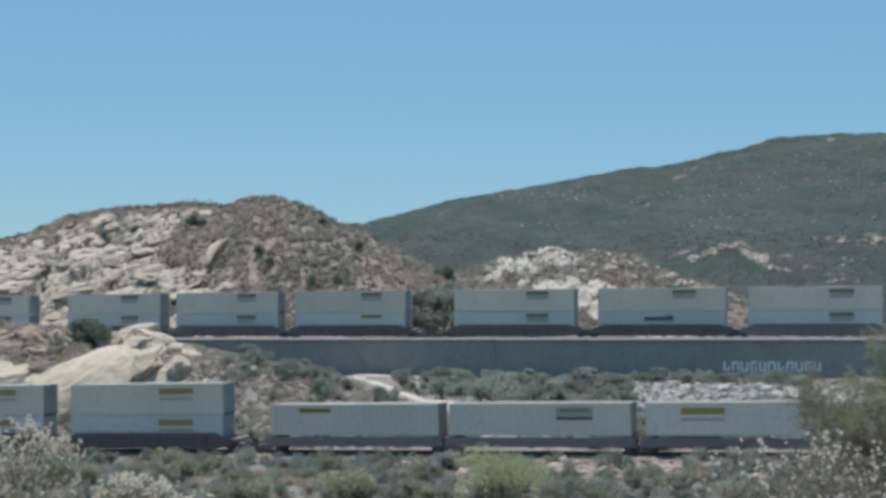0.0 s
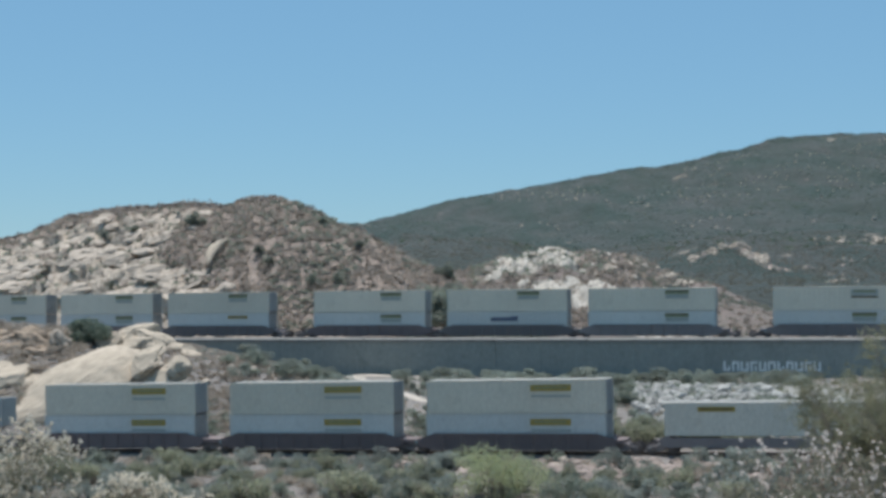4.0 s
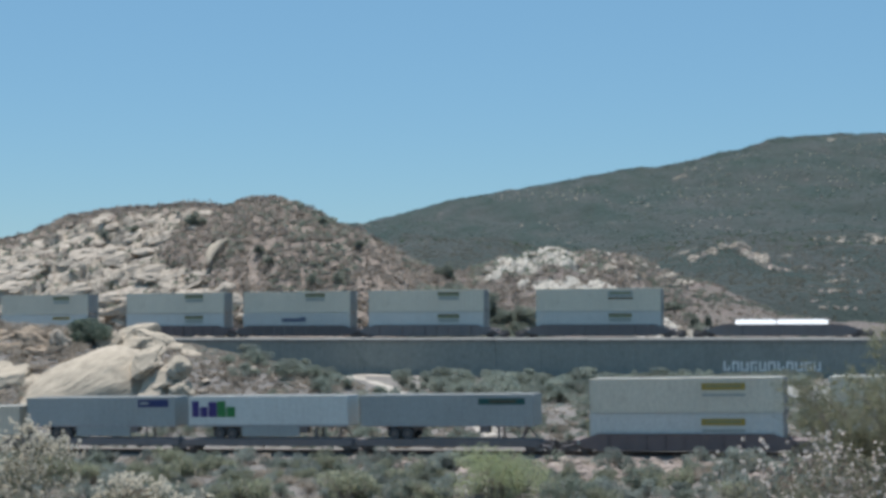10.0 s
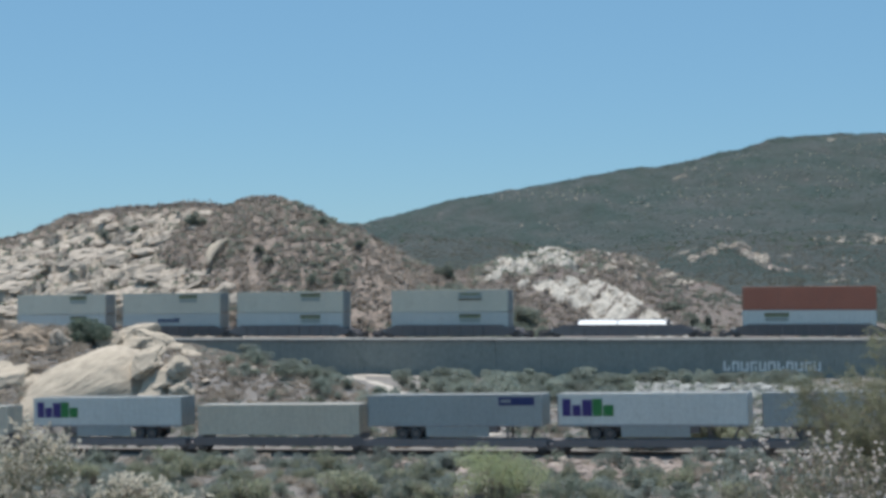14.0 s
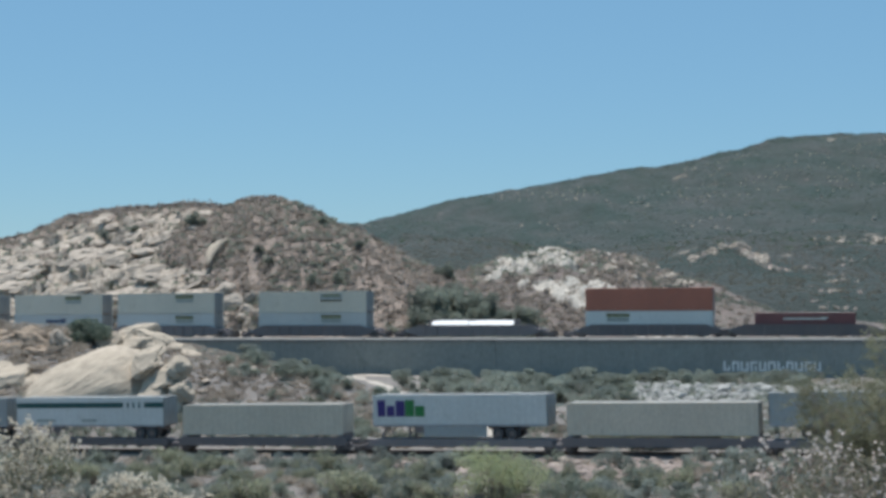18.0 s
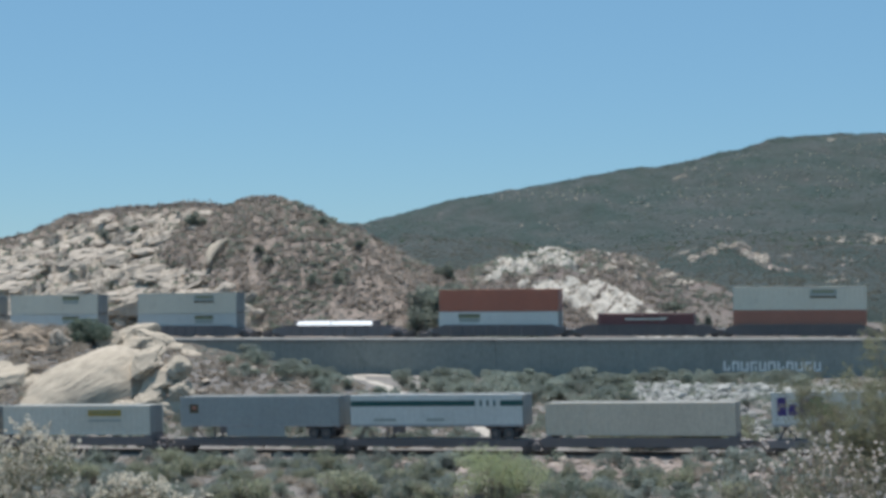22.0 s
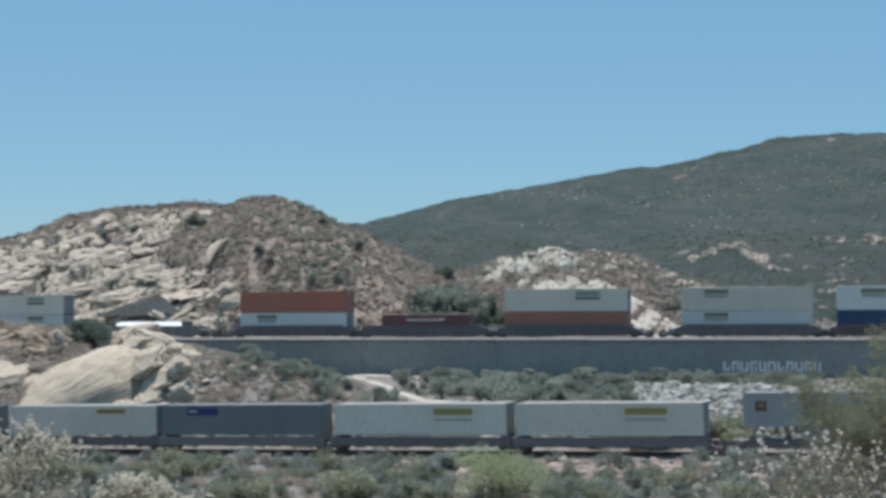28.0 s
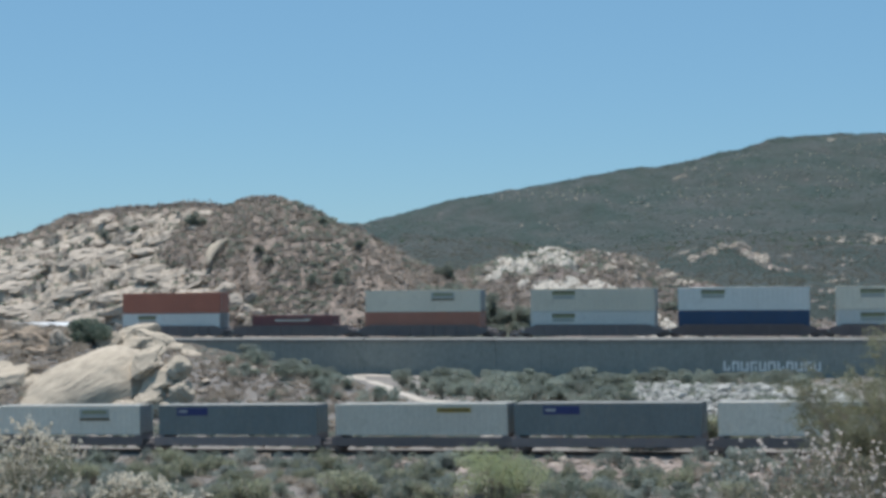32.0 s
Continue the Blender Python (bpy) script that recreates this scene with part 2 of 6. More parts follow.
# soil patches drawn out downslope put the gullies' shading into the colour
M["mountain"] = hill_material("scrubby_mountain_surface", (0.33, 0.275, 0.22), (0.2, 0.172, 0.14), (0.037, 0.045, 0.041), (0.004, 0.025, 0.018), (0.016, 0.03, 0.03), 7.0, 0.6, 0.2, (1, 0.13, 0.25))

# ---- geometry helpers ----


def lattice(ix, iy, seed):
    n = np.sin(ix * 127.1 + iy * 311.7 + seed * 74.7) * 43758.5453
    return n - np.floor(n)


def vnoise(x, y, seed=0):
    ix, iy = np.floor(x), np.floor(y)
    fx, fy = x - ix, y - iy
    fx, fy = fx * fx * (3 - 2 * fx), fy * fy * (3 - 2 * fy)
    a, b = lattice(ix, iy, seed), lattice(ix + 1, iy, seed)
    c, d = lattice(ix, iy + 1, seed), lattice(ix + 1, iy + 1, seed)
    return (a + (b - a) * fx) * (1 - fy) + (c + (d - c) * fx) * fy


def fbm(x, y, octaves=5, seed=0, gain=0.5):
    """About -1 to 1."""
    out, amp, tot = 0.0, 1.0, 0.0
    for k in range(octaves):
        out = out + amp * (2 * vnoise(x * 2 ** k + 17 * k, y * 2 ** k - 9 * k, seed + k) - 1)
        tot, amp = tot + amp, amp * gain
    return out / tot


def blocks(x, y, seed=0):
    """Voronoi blocks: the block's height, the distance from its edge and the way to its middle."""
    ix, iy = np.floor(x), np.floor(y)
    f1, f2 = np.full(x.shape, 9.0), np.full(x.shape, 9.0)
    val, mx, my = np.zeros(x.shape), np.zeros(x.shape), np.zeros(x.shape)
    for dx in (-1, 0, 1):
        for dy in (-1, 0, 1):
            cx, cy = ix + dx, iy + dy
            px, py = cx + lattice(cx, cy, seed), cy + lattice(cx, cy, seed + 5)
            d = np.hypot(px - x, py - y)
            near = d < f1
            f2 = np.where(near, f1, np.minimum(f2, d))
            val = np.where(near, lattice(cx, cy, seed + 3), val)
            mx, my = np.where(near, px - x, mx), np.where(near, py - y, my)
            f1 = np.where(near, d, f1)
    return val, f2 - f1, mx, my


def smooth(a, b, x):
    t = np.clip((x - a) / (b - a), 0, 1)
    return t * t * (3 - 2 * t)


def mesh_of(name, verts, faces, material, flat=False):
    me = bpy.data.meshes.new(name)
    me.from_pydata(verts, [], faces)
    me.materials.append(material)
    if not flat:
        me.shade_smooth()
    return me


def sheet(name, xs, ys, zf, material, rock=None, label=""):
    """A sheet of ground over a grid of lines."""
    gx, gy = np.meshgrid(xs, ys)
    z = zf(gx, gy)
    v = np.stack([gx, gy, z], -1).reshape(-1, 3)
    n, k = len(xs), len(ys)
    i = (np.arange(k - 1)[:, None] * n + np.arange(n - 1)[None, :]).ravel()
    f = np.stack([i, i + 1, i + n + 1, i + n], -1)
    me = mesh_of(name, v.tolist(), f.tolist(), material)
    if rock is not None:
        at = me.attributes.new("rock", "FLOAT", "POINT")
        at.data.foreach_set("value", rock(gx, gy).astype(np.float32).ravel())
    return tagged(new(name, me), label, "", "", "structure")


def part(name, bm, material, parent, label=""):
    me = bpy.data.meshes.new(name)
    bm.to_mesh(me)
    bm.free()
    me.materials.append(material)
    ob = new(name, me)
    ob.parent = parent
    return tagged(ob, label)


def box(bm, x0, x1, y0, y1, z0, z1, bevel=0.0):
    r = bmesh.ops.create_cube(bm, size=1, matrix=Matrix.Translation(((x0 + x1) / 2, (y0 + y1) / 2, (z0 + z1) / 2)) @ Matrix.Diagonal((x1 - x0, y1 - y0, z1 - z0, 1)))
    if bevel:
        es = list({e for v in r["verts"] for e in v.link_edges})
        bmesh.ops.bevel(bm, geom=es, offset=bevel, segments=1, affect="EDGES", profile=0.5)
    return bm


def boxes(*rows, bevel=0.0):
    bm = bmesh.new()
    for r in rows:
        box(bm, *r, bevel=bevel)
    return bm


def rod(bm, a, b, r0, r1=None, seg=8):
    a, b = Vector(a), Vector(b)
    turn = (b - a).to_track_quat("Z", "Y").to_matrix().to_4x4()
    bmesh.ops.create_cone(bm, cap_ends=True, segments=seg, radius1=r0, radius2=r0 if r1 is None else r1, depth=(b - a).length, matrix=Matrix.Translation((a + b) / 2) @ turn)
    return bm


# ---- the two lines ----
# Each line is a gentle arc: (distance ahead, heading, curvature), height of the rail and its grade.
UPPER = dict(far=208.517, head=0.3273, bend=-0.002069, z=EYE - 7.3, grade=0.01135, sag=-0.000034)
LOWER = dict(far=138.323, head=0.3541, bend=0.000295, z=EYE - 14.85, grade=0.0315, sag=0.0)
HALF = 1.3  # from the near faces of the loads to the middle of the line


def on_line(line, s, back=0.0, up=0.0):
    """The place and heading s metres along a line; back: metres behind its middle."""
    h = line["head"] + line["bend"] * s
    x = (math.sin(h) - math.sin(line["head"])) / line["bend"]
    y = line["far"] + (math.cos(h) - math.cos(line["head"])) / line["bend"]
    z = line["z"] + line["grade"] * s + line["sag"] * s * s
    b = HALF + back
    return x + b * math.sin(h), y + b * math.cos(h), z + up, h


def line_pose(line, s, back=0.0, up=0.0):
    x, y, z, h = on_line(line, s, back, up)
    return pose(x, y, z, 0, -math.degrees(math.atan(line["grade"] + 2 * line["sag"] * s)), -math.degrees(h))


def line_yz(line, x):
    """The line's distance ahead and height over an array of x."""
    s = x / math.cos(line["head"])
    s = s + 0.5 * line["bend"] * math.tan(line["head"]) * s * s
    h = line["head"] + line["bend"] * s
    y = line["far"] + HALF / math.cos(line["head"]) + (np.cos(h) - math.cos(line["head"])) / line["bend"]
    return y, line["z"] + line["grade"] * s + line["sag"] * np.clip(s, -160, 120) ** 2


def crest(x, knots):
    k = np.array(knots)
    return np.interp(x, k[:, 0], k[:, 1])


# ---- ground ----
def knoll(x):
    """Crest of the low knoll between the lines, which runs 36 m behind the lower line."""
    return EYE + crest(x, [(-90, -5.6), (-55, -5.3), (-46, -6.15), (-40, -7.0), (-31, -7.75), (-24, -9.1), (-17.3, -10.25), (-12, -11.1), (-5, -12.1), (4, -14.4)])


def ground_z(x, y):
    xc = np.clip(x, -140, 110)
    yl, zl = line_yz(LOWER, xc)
    yu, zu = line_yz(UPPER, xc)
    d, du = y - yl, y - yu
    bank = EYE - 1.7 - 0.132 * np.clip(y, -30, 130)
    flat = zl - 0.32 - 0.28 * smooth(4, 14, -d) + 0.25 * fbm(x * 0.12, y * 0.12, 4, 3) * smooth(3, 9, -d)
    near = np.maximum(flat, bank)
    base = zu - 4.8
    t = np.clip((d - 3.2) / (yu - 3.8 - yl - 3.2), 0, 1)
    mid = zl - 0.32 + (base - zl + 0.32) * (0.55 * smooth(0, 0.3, t) + 0.45 * t) + 0.35 * fbm(x * 0.2, y * 0.2, 4, 5) * smooth(0, 0.2, t)
    hump = knoll(x) + 0.45 * fbm(x * 0.25, y * 0.25, 4, 8) - 0.16 * (np.maximum(0, 36 - d) / 2.6) ** 1.75 - 0.04 * (np.maximum(0, d - 36) / 2.3) ** 1.5
    mid = np.where((d > 3), np.maximum(mid, hump), mid)
    back = zu - 0.55 + 0.2 * fbm(x * 0.2, y * 0.2, 3, 6)
    far = zu - 7.0 - 0.002 * np.maximum(0, y - 150)
    z = np.where(d < 3.2, near, mid)
    w = np.where(x > -36, smooth(-3.6, -3.3, du), smooth(-14.0, -3.0, du))
    z = z * (1 - w) + back * w
    w2 = smooth(9, 50, du)
    return z * (1 - w2) + far * w2


def lines(*spans):
    out = [np.arange(a, b, s) for a, b, s in spans]
    return np.unique(np.concatenate(out))


sheet("ground", lines((-5000, -400, 400), (-400, -100, 14), (-100, 76, 0.6), (76, 400, 14), (400, 5001, 400)),
      lines((-400, -20, 20), (-20, 100, 1.5), (100, 245, 0.55), (245, 400, 12), (400, 5001, 400)), ground_z, M["ground"], None, "dry sandy ground with scattered scrub and stones")


def rough_rock(base, x, y, seed, period, tilt, jut, size):
    """Broken rock over a smooth base: tilted beds that stand out as ledges, split by joints into blocks."""
    z = base(x, y)
    out = z
    for k, (p, share) in enumerate(((period, 0.95), (period * 0.37, 0.6))):
        u = (out + tilt * x) / p + 1.1 * fbm(x * 0.07, y * 0.07, 4, seed + 30 + k) + 0.35 * fbm(x * 0.4, y * 0.4, 3, seed + 35 + k)
        n = np.floor(u)
        f = u - n
        out = out + share * p * (smooth(0.45, 1.0, f) - f)
    wx, wy = fbm(x * 0.09, y * 0.09, 3, seed + 40) * 2.2, fbm(x * 0.09, y * 0.09, 3, seed + 50) * 2.2
    for k, (sz, rise) in enumerate(((size, jut), (size * 0.4, jut * 0.45))):
        val, edge, mx, my = blocks((0.94 * x + 0.34 * y + wx) / sz, (0.94 * y - 0.34 * x + wy) / sz * 1.5, seed + 20 * k)
        out = out + rise * (val - 0.5 + 0.6 * np.minimum(edge, 0.5)) - 0.7 * rise * (1 - smooth(0.0, 0.16, edge))
    return out + 0.15 * jut * fbm(x * 0.9, y * 0.9, 4, seed + 60)


HILL = [(-190, -0.7), (-150, 5.3), (-98, 8.8), (-90, 10.9), (-81, 14.5), (-74, 15.8), (-65, 16.5), (-55, 17.2), (-47, 16.7), (-42.5, 18.4), (-37, 18.6), (-32, 17.7), (-27, 15.4), (-22, 12.5), (-17.5, 10.9), (-10, 6.7), (-4, 3.9), (1, 0.8), (8, -4.2), (14, -6.7)]


def hill_parts(x, y):
    yu, zu = line_yz(UPPER, np.clip(x, -140, 60))
    ridge = 290 - 45 * smooth(-60, 5, x)
    # crest heights are given for a ridge 345 m ahead
    top = EYE + crest(x * 345 / ridge, HILL) * ridge / 345
    base_y = yu + 5.5
    s = (y - base_y) / (ridge - base_y)
    return zu, top, s


def hill_rock(x, y):
    zu, top, s = hill_parts(x, y)
    n, n2 = fbm(x * 0.05, y * 0.05, 4, 70), fbm(x * 0.16, y * 0.16, 4, 73)
    zone = smooth(-34, -44, x + 10 * n + 5 * n2 + 8 * (s - 0.4)) * smooth(1.0, 0.78, s + 0.12 * n + 0.1 * n2 - 0.002 * (x + 50))
    foot = smooth(0.2, 0.08, s + 0.16 * n2) * smooth(-18, -30, x)
    return np.clip(np.maximum(zone, foot) * (0.85 + 0.5 * n2), 0, 1)


def hill_base(x, y):
    zu, top, s = hill_parts(x, y)
    c = np.clip(s, 0, 1)
    prof = 0.5 * c + 0.5 * np.sin(c * math.pi / 2)
    z = zu - 0.8 + (top - zu + 0.8) * prof
    return z - 14 * np.maximum(0, s - 1) - 30 * np.maximum(0, -s)


def hill_z(x, y):
    zu, top, s = hill_parts(x, y)
    rk, fade = hill_rock(x, y), smooth(0.0, 0.06, s) * (1 - 0.85 * smooth(0.8, 0.97, s))
    rk = smooth(0.2, 0.7, rk + 0.35 * fbm(x * 0.2, y * 0.2, 4, 75))
    z = hill_base(x, y)
    soil = 0.8 * fbm(x * 0.12, y * 0.12, 5, 31) + 0.3 * fbm(x * 0.7, y * 0.7, 3, 33)
    rock = rough_rock(hill_base, x, y, 11, 3.0, -0.28, 0.95, 3.8) - z
    return z + fade * (rk * rock + (1 - rk) * soil)


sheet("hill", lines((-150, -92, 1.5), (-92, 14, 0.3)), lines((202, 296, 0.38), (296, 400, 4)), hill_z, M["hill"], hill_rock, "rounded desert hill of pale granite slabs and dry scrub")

OUT = [(-8, -0.1), (0, 1.4), (5, 3.0), (10, 4.5), (15, 5.5), (19, 6.7), (22, 7.0), (25, 5.7), (29, 6.4), (33, 5.8), (38, 4.9), (41, 3.4), (44, 1.5), (48, 0.7), (52, -0.2), (58, -3.1), (64, -6.2), (75, -7.6)]


def out_parts(x, y):
    yu, zu = line_yz(UPPER, np.clip(x, -140, 100))
    ridge = 252 - 20 * smooth(33, 52, x)
    top = EYE + crest(x * 303 / ridge, OUT) * ridge / 303
    base_y = yu + 5.0
    s = (y - base_y) / (ridge - base_y)
    return zu, top, s


def out_cut(x, y):
    """The bare white cutting beside the upper line: a slanting band from the track up to the left."""
    zu, top, s = out_parts(x, y)
    n = fbm(x * 0.25, y * 0.25, 4, 80)
    left, right = 27.3 - 27 * s + 1.2 * n, 36.5 - 22 * s + 0.8 * n
    return smooth(-0.8, 0.8, x - left) * smooth(-0.6, 0.6, right - x) * smooth(0.63, 0.57, s + 0.03 * n)


def cut_slant(x, s):
    return (x - 19.0 * s) * 0.25 + 0.3 * fbm(x * 0.12, s * 2.0, 3, 71)


def cut_cracks(x, s):
    """Slanting joints in the white face."""
    u = cut_slant(x, s)
    return 1 - smooth(0.03, 0.125, np.abs(u - np.floor(u) - 0.5))


def cut_step(x, s):
    u = cut_slant(x, s) + 0.5
    return lattice(np.floor(u).astype(int), np.zeros_like(u).astype(int), 77)


def out_rock(x, y):
    zu, top, s = out_parts(x, y)
    n = fbm(x * 0.1, y * 0.1, 4, 84)
    zone = smooth(3.5, 8.5, x + 4 * n) * smooth(24, 20, x + 4 * n) * smooth(0.68, 0.76, s + 0.08 * n)
    ledge = 0.34 * smooth(0.6, 0.8, s + 0.3 * n) * smooth(39, 33, x) * smooth(2, 7, x)
    # joints take the darker soil colour, which paints them as dark clefts
    return np.clip(np.maximum(np.maximum(zone, ledge), out_cut(x, y) * (1 - 0.75 * cut_cracks(x, s))), 0, 1)


def out_base(x, y):
    zu, top, s = out_parts(x, y)
    c = np.clip(s, 0, 1)
    prof = 0.45 * c + 0.55 * smooth(-0.1, 1.1, c)
    z = zu - 0.8 + (top - zu + 0.8) * prof
    z = z + 1.3 * out_cut(x, y) * smooth(0, 0.2, s)
    return z - 6 * np.maximum(0, s - 1) - 20 * np.maximum(0, -s)


def out_z(x, y):
    zu, top, s = out_parts(x, y)
    rk, fade = out_rock(x, y), smooth(0.0, 0.1, s)
    z = out_base(x, y)
    cut = out_cut(x, y)
    streak = 2.6 * np.abs(fbm(x * 0.4 + s * 4.0, s * 1.2, 5, 68, 0.6)) + 0.3 * fbm(x * 1.0, y * 1.0, 4, 69)
    streak = streak + 2.3 * cut_cracks(x, s) + 0.8 * cut_step(x, s)
    rock = (1 - cut) * (rough_rock(out_base, x, y, 61, 2.0, 0.25, 0.95, 2.3) - z) - cut * streak
    return z + fade * (rk * rock * (1 - 0.6 * smooth(0.86, 1.0, s)) + (1 - rk) * 0.45 * fbm(x * 0.2, y * 0.2, 5, 66))


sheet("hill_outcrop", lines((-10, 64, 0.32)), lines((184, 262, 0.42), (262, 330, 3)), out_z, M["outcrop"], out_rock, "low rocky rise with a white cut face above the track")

PEAK = [(-900, 88.9), (-420, 78.9), (-260, 98.9), (-180, 116.9), (-110, 134.9), (-30, 154.9), (50, 175.9), (140, 188.9), (210, 200.9), (300, 218.9), (360, 231.9), (440, 237.9), (490, 248.9), (560, 266.9), (640, 282.9), (700, 298.9), (780, 306.9), (920, 309.9), (1100, 314.9), (1400, 288.9), (2200, 188.9)]


def spur(x, y):
    """Low stony spurs at the foot of the mountain."""
    a = 7.0 * np.exp(-((x - 73) / 12) ** 2 - ((y - 430) / 40) ** 2)
    b = 4.5 * np.exp(-((x - 112) / 22) ** 2 - ((y - 445) / 45) ** 2)
    return a + b


def mountain_base(x, y):
    # crest heights are given for a ridge 3267 m ahead
    top = crest(x * 3267 / 2400, PEAK) * 2400 / 3267
    s = (y - 230) / (2400 - 230)
    c = np.clip(s, 0, 1)
    prof = 0.6 * c + 0.4 * c * c
    z = EYE - 4.5 + (top + 4.5) * prof
    return z - 300 * np.maximum(0, s - 1) - 14 * smooth(290, 240, y), c, s


def mountain_z(x, y):
    z, c, s = mountain_base(x, y)
    gully = np.abs(fbm(x * 0.0055 + y * 0.0008, y * 0.001, 4, 90))
    z = z + 42 * (gully - 0.25) * smooth(0.02, 0.4, c) * smooth(1.03, 0.8, s)
    z = z + spur(x, y) + 5 * fbm(x * 0.02, y * 0.02, 4, 95) * smooth(0, 0.25, c) + (0.8 + c) * fbm(x * 0.11, y * 0.11, 3, 97)
    return z


def mountain_rock(x, y):
    v = fbm(x * 0.03, y * 0.018, 5, 99)
    band = np.exp(-((y - 436 - 0.12 * (x - 90)) / 11) ** 2) * smooth(1.0, 2.6, spur(x, y))
    return np.clip(smooth(0.42, 0.65, v) * 0.55 + 0.5 * smooth(0.6, 1.2, band + 1.1 * fbm(x * 0.1, y * 0.1, 4, 101)), 0, 1)


sheet("mountain", lines((-700, -220, 40), (-220, 10, 5), (10, 170, 1.3), (170, 850, 5), (850, 2000, 60)), lines((222, 520, 2.2), (520, 900, 5), (900, 2460, 10), (2460, 3200, 80)), mountain_z, M["mountain"], mountain_rock, "long mountain ridge covered in dark green scrub")

# ---- track beds, rails, ties ----


def ribbon(name, line, half, up, s0, s1, step, material, slope=0.0, drop=0.0, label=""):
    v, f = [], []
    n = int((s1 - s0) / step) + 1
    offs = [(-half - slope, -drop), (-half, 0), (half, 0), (half + slope, -drop)]
    for i in range(n):
        for b, dz in offs:
            x, y, z, h = on_line(line, s0 + i * step, b, up + dz + 0.02 * math.sin(i * 1.7 + b))
            v.append((x, y, z))
    for i in range(n - 1):
        for k in range(3):
            a = i * 4 + k
            f.append((a, a + 1, a + 5, a + 4))
    return tagged(new(name, mesh_of(name, v, f, material)), label, "", "", "structure")


for line, tag, s0, s1 in ((LOWER, "lower", -110, 90), (UPPER, "upper", -135, 105)):
    ribbon("ballast_" + tag, line, 1.7, -0.2, s0, s1, 1.0, M["ballast"], 1.1, 0.3 if line is LOWER else 0.6, "grey crushed stone bed under the rails")
    for b in (-0.72, 0.72):
        bmr = bmesh.new()
        n = int((s1 - s0) / 4)
        rings = []
        for i in range(n + 1):
            ring = []
            for db, dz in ((-0.07, -0.17), (-0.035, -0.15), (-0.037, 0.0), (0.037, 0.0), (0.035, -0.15), (0.07, -0.17)):
                x, y, z, h = on_line(line, s0 + 4 * i, b + db, dz)
                ring.append(bmr.verts.new((x, y, z)))
            rings.append(ring)
        for p, q in zip(rings, rings[1:]):
            for k in range(6):
                bmr.faces.new((p[k], p[(k + 1) % 6], q[(k + 1) % 6], q[k]))
        tagged(part("rail_" + tag, bmr, M["rail"], None), "rusty steel rail with a worn bright head", "", "", "structure")
    v, f = [], []
    for i in range(int((s1 - s0) / 0.55)):
        s = s0 + 0.55 * i
        for ds in (-0.11, 0.11):
            for b in (-1.3, 1.3):
                for dz in (-0.34, -0.17):
                    v.append(on_line(line, s + ds, b, dz)[:3])
        a = 8 * i
        f += [(a, a + 1, a + 3, a + 2), (a + 4, a + 6, a + 7, a + 5), (a, a + 4, a + 5, a + 1), (a + 2, a + 3, a + 7, a + 6), (a + 1, a + 5, a + 7, a + 3)]
    tagged(new("track_ties", mesh_of("track_ties", v, f, M["tie"], True)), "row of weathered timber ties under rails", "railway ties", "", "stuff")

# ---- retaining wall below the upper line ----
wall = tagged(new("retaining_wall"), "long dark grey concrete retaining wall below the track", "", "", "structure")
WALL_TOP, WALL_H = 0.12, 4.92


def coping_stone(rise):
    """A capping stone whose top slopes down towards the outer face."""
    t = WALL_TOP + rise
    prof = [(-0.42, t - 0.55), (-0.42, t - 0.26), (-0.36, t - 0.2), (0.16, t), (0.2, t - 0.02), (0.2, t - 0.55)]
    bm = bmesh.new()
    ends = [[bm.verts.new((x, y, z)) for y, z in prof] for x in (-2.99, 2.99)]
    bm.faces.new(ends[0]), bm.faces.new(ends[1][::-1])
    for k in range(len(prof)):
        j = (k + 1) % len(prof)
        bm.faces.new((ends[0][j], ends[0][k], ends[1][k], ends[1][j]))
    bmesh.ops.recalc_face_normals(bm, faces=bm.faces)
    return bm


for i in range(24):
    s = -40 + 6.0 * i
    m = line_pose(UPPER, s + 3, -3.9)
    p = part("panel", boxes((-3.004, 3.004, -0.25 + 0.002 * (i % 2), 0.15, WALL_TOP - WALL_H - 0.6, WALL_TOP - 0.54)), M["wall"], wall)
    p.matrix_local = m
    p = part("coping", coping_stone(0.005 * (i * 7 % 5) - 0.01), M["coping"], wall, "pale concrete coping with dusty top")
    p.matrix_local = m
# dark strips put in for the shadow line along the wall's base
for i in range(24):
    p = part("foot_shade", boxes((-3.002, 3.002, -0.55, -0.26, WALL_TOP - WALL_H - 1.1, WALL_TOP - WALL_H - 0.12 + 0.003 * (i % 2))), M["tie"], wall, "dark strip for the shadow line at the foot of the wall")
    p.matrix_local = line_pose(UPPER, -37 + 6.0 * i, -3.9)
# unreadable pale writing low on the wall, as plain bars
for i in range(11):
    s = 37.2 + 1.08 * i
    m = line_pose(UPPER, s, -4.17, -3.4)
    w = 0.4 + 0.04 * (i % 3)
    p = part("paint_bar", boxes((-w, -w + 0.27, -0.012, 0.02, -0.6, 0.6), (-w, w, -0.016, 0.02, 0.33 if i % 2 else -0.6, 0.6 if i % 2 else -0.33), (w - 0.27, w, -0.014, 0.02, -0.55, 0.55 if i % 3 else 0.0)), M["spray"], wall, "faded white sprayed letters reduced to bars")
    p.matrix_local = m

# ---- freight containers, trailers and cars ----
CH = 2.9


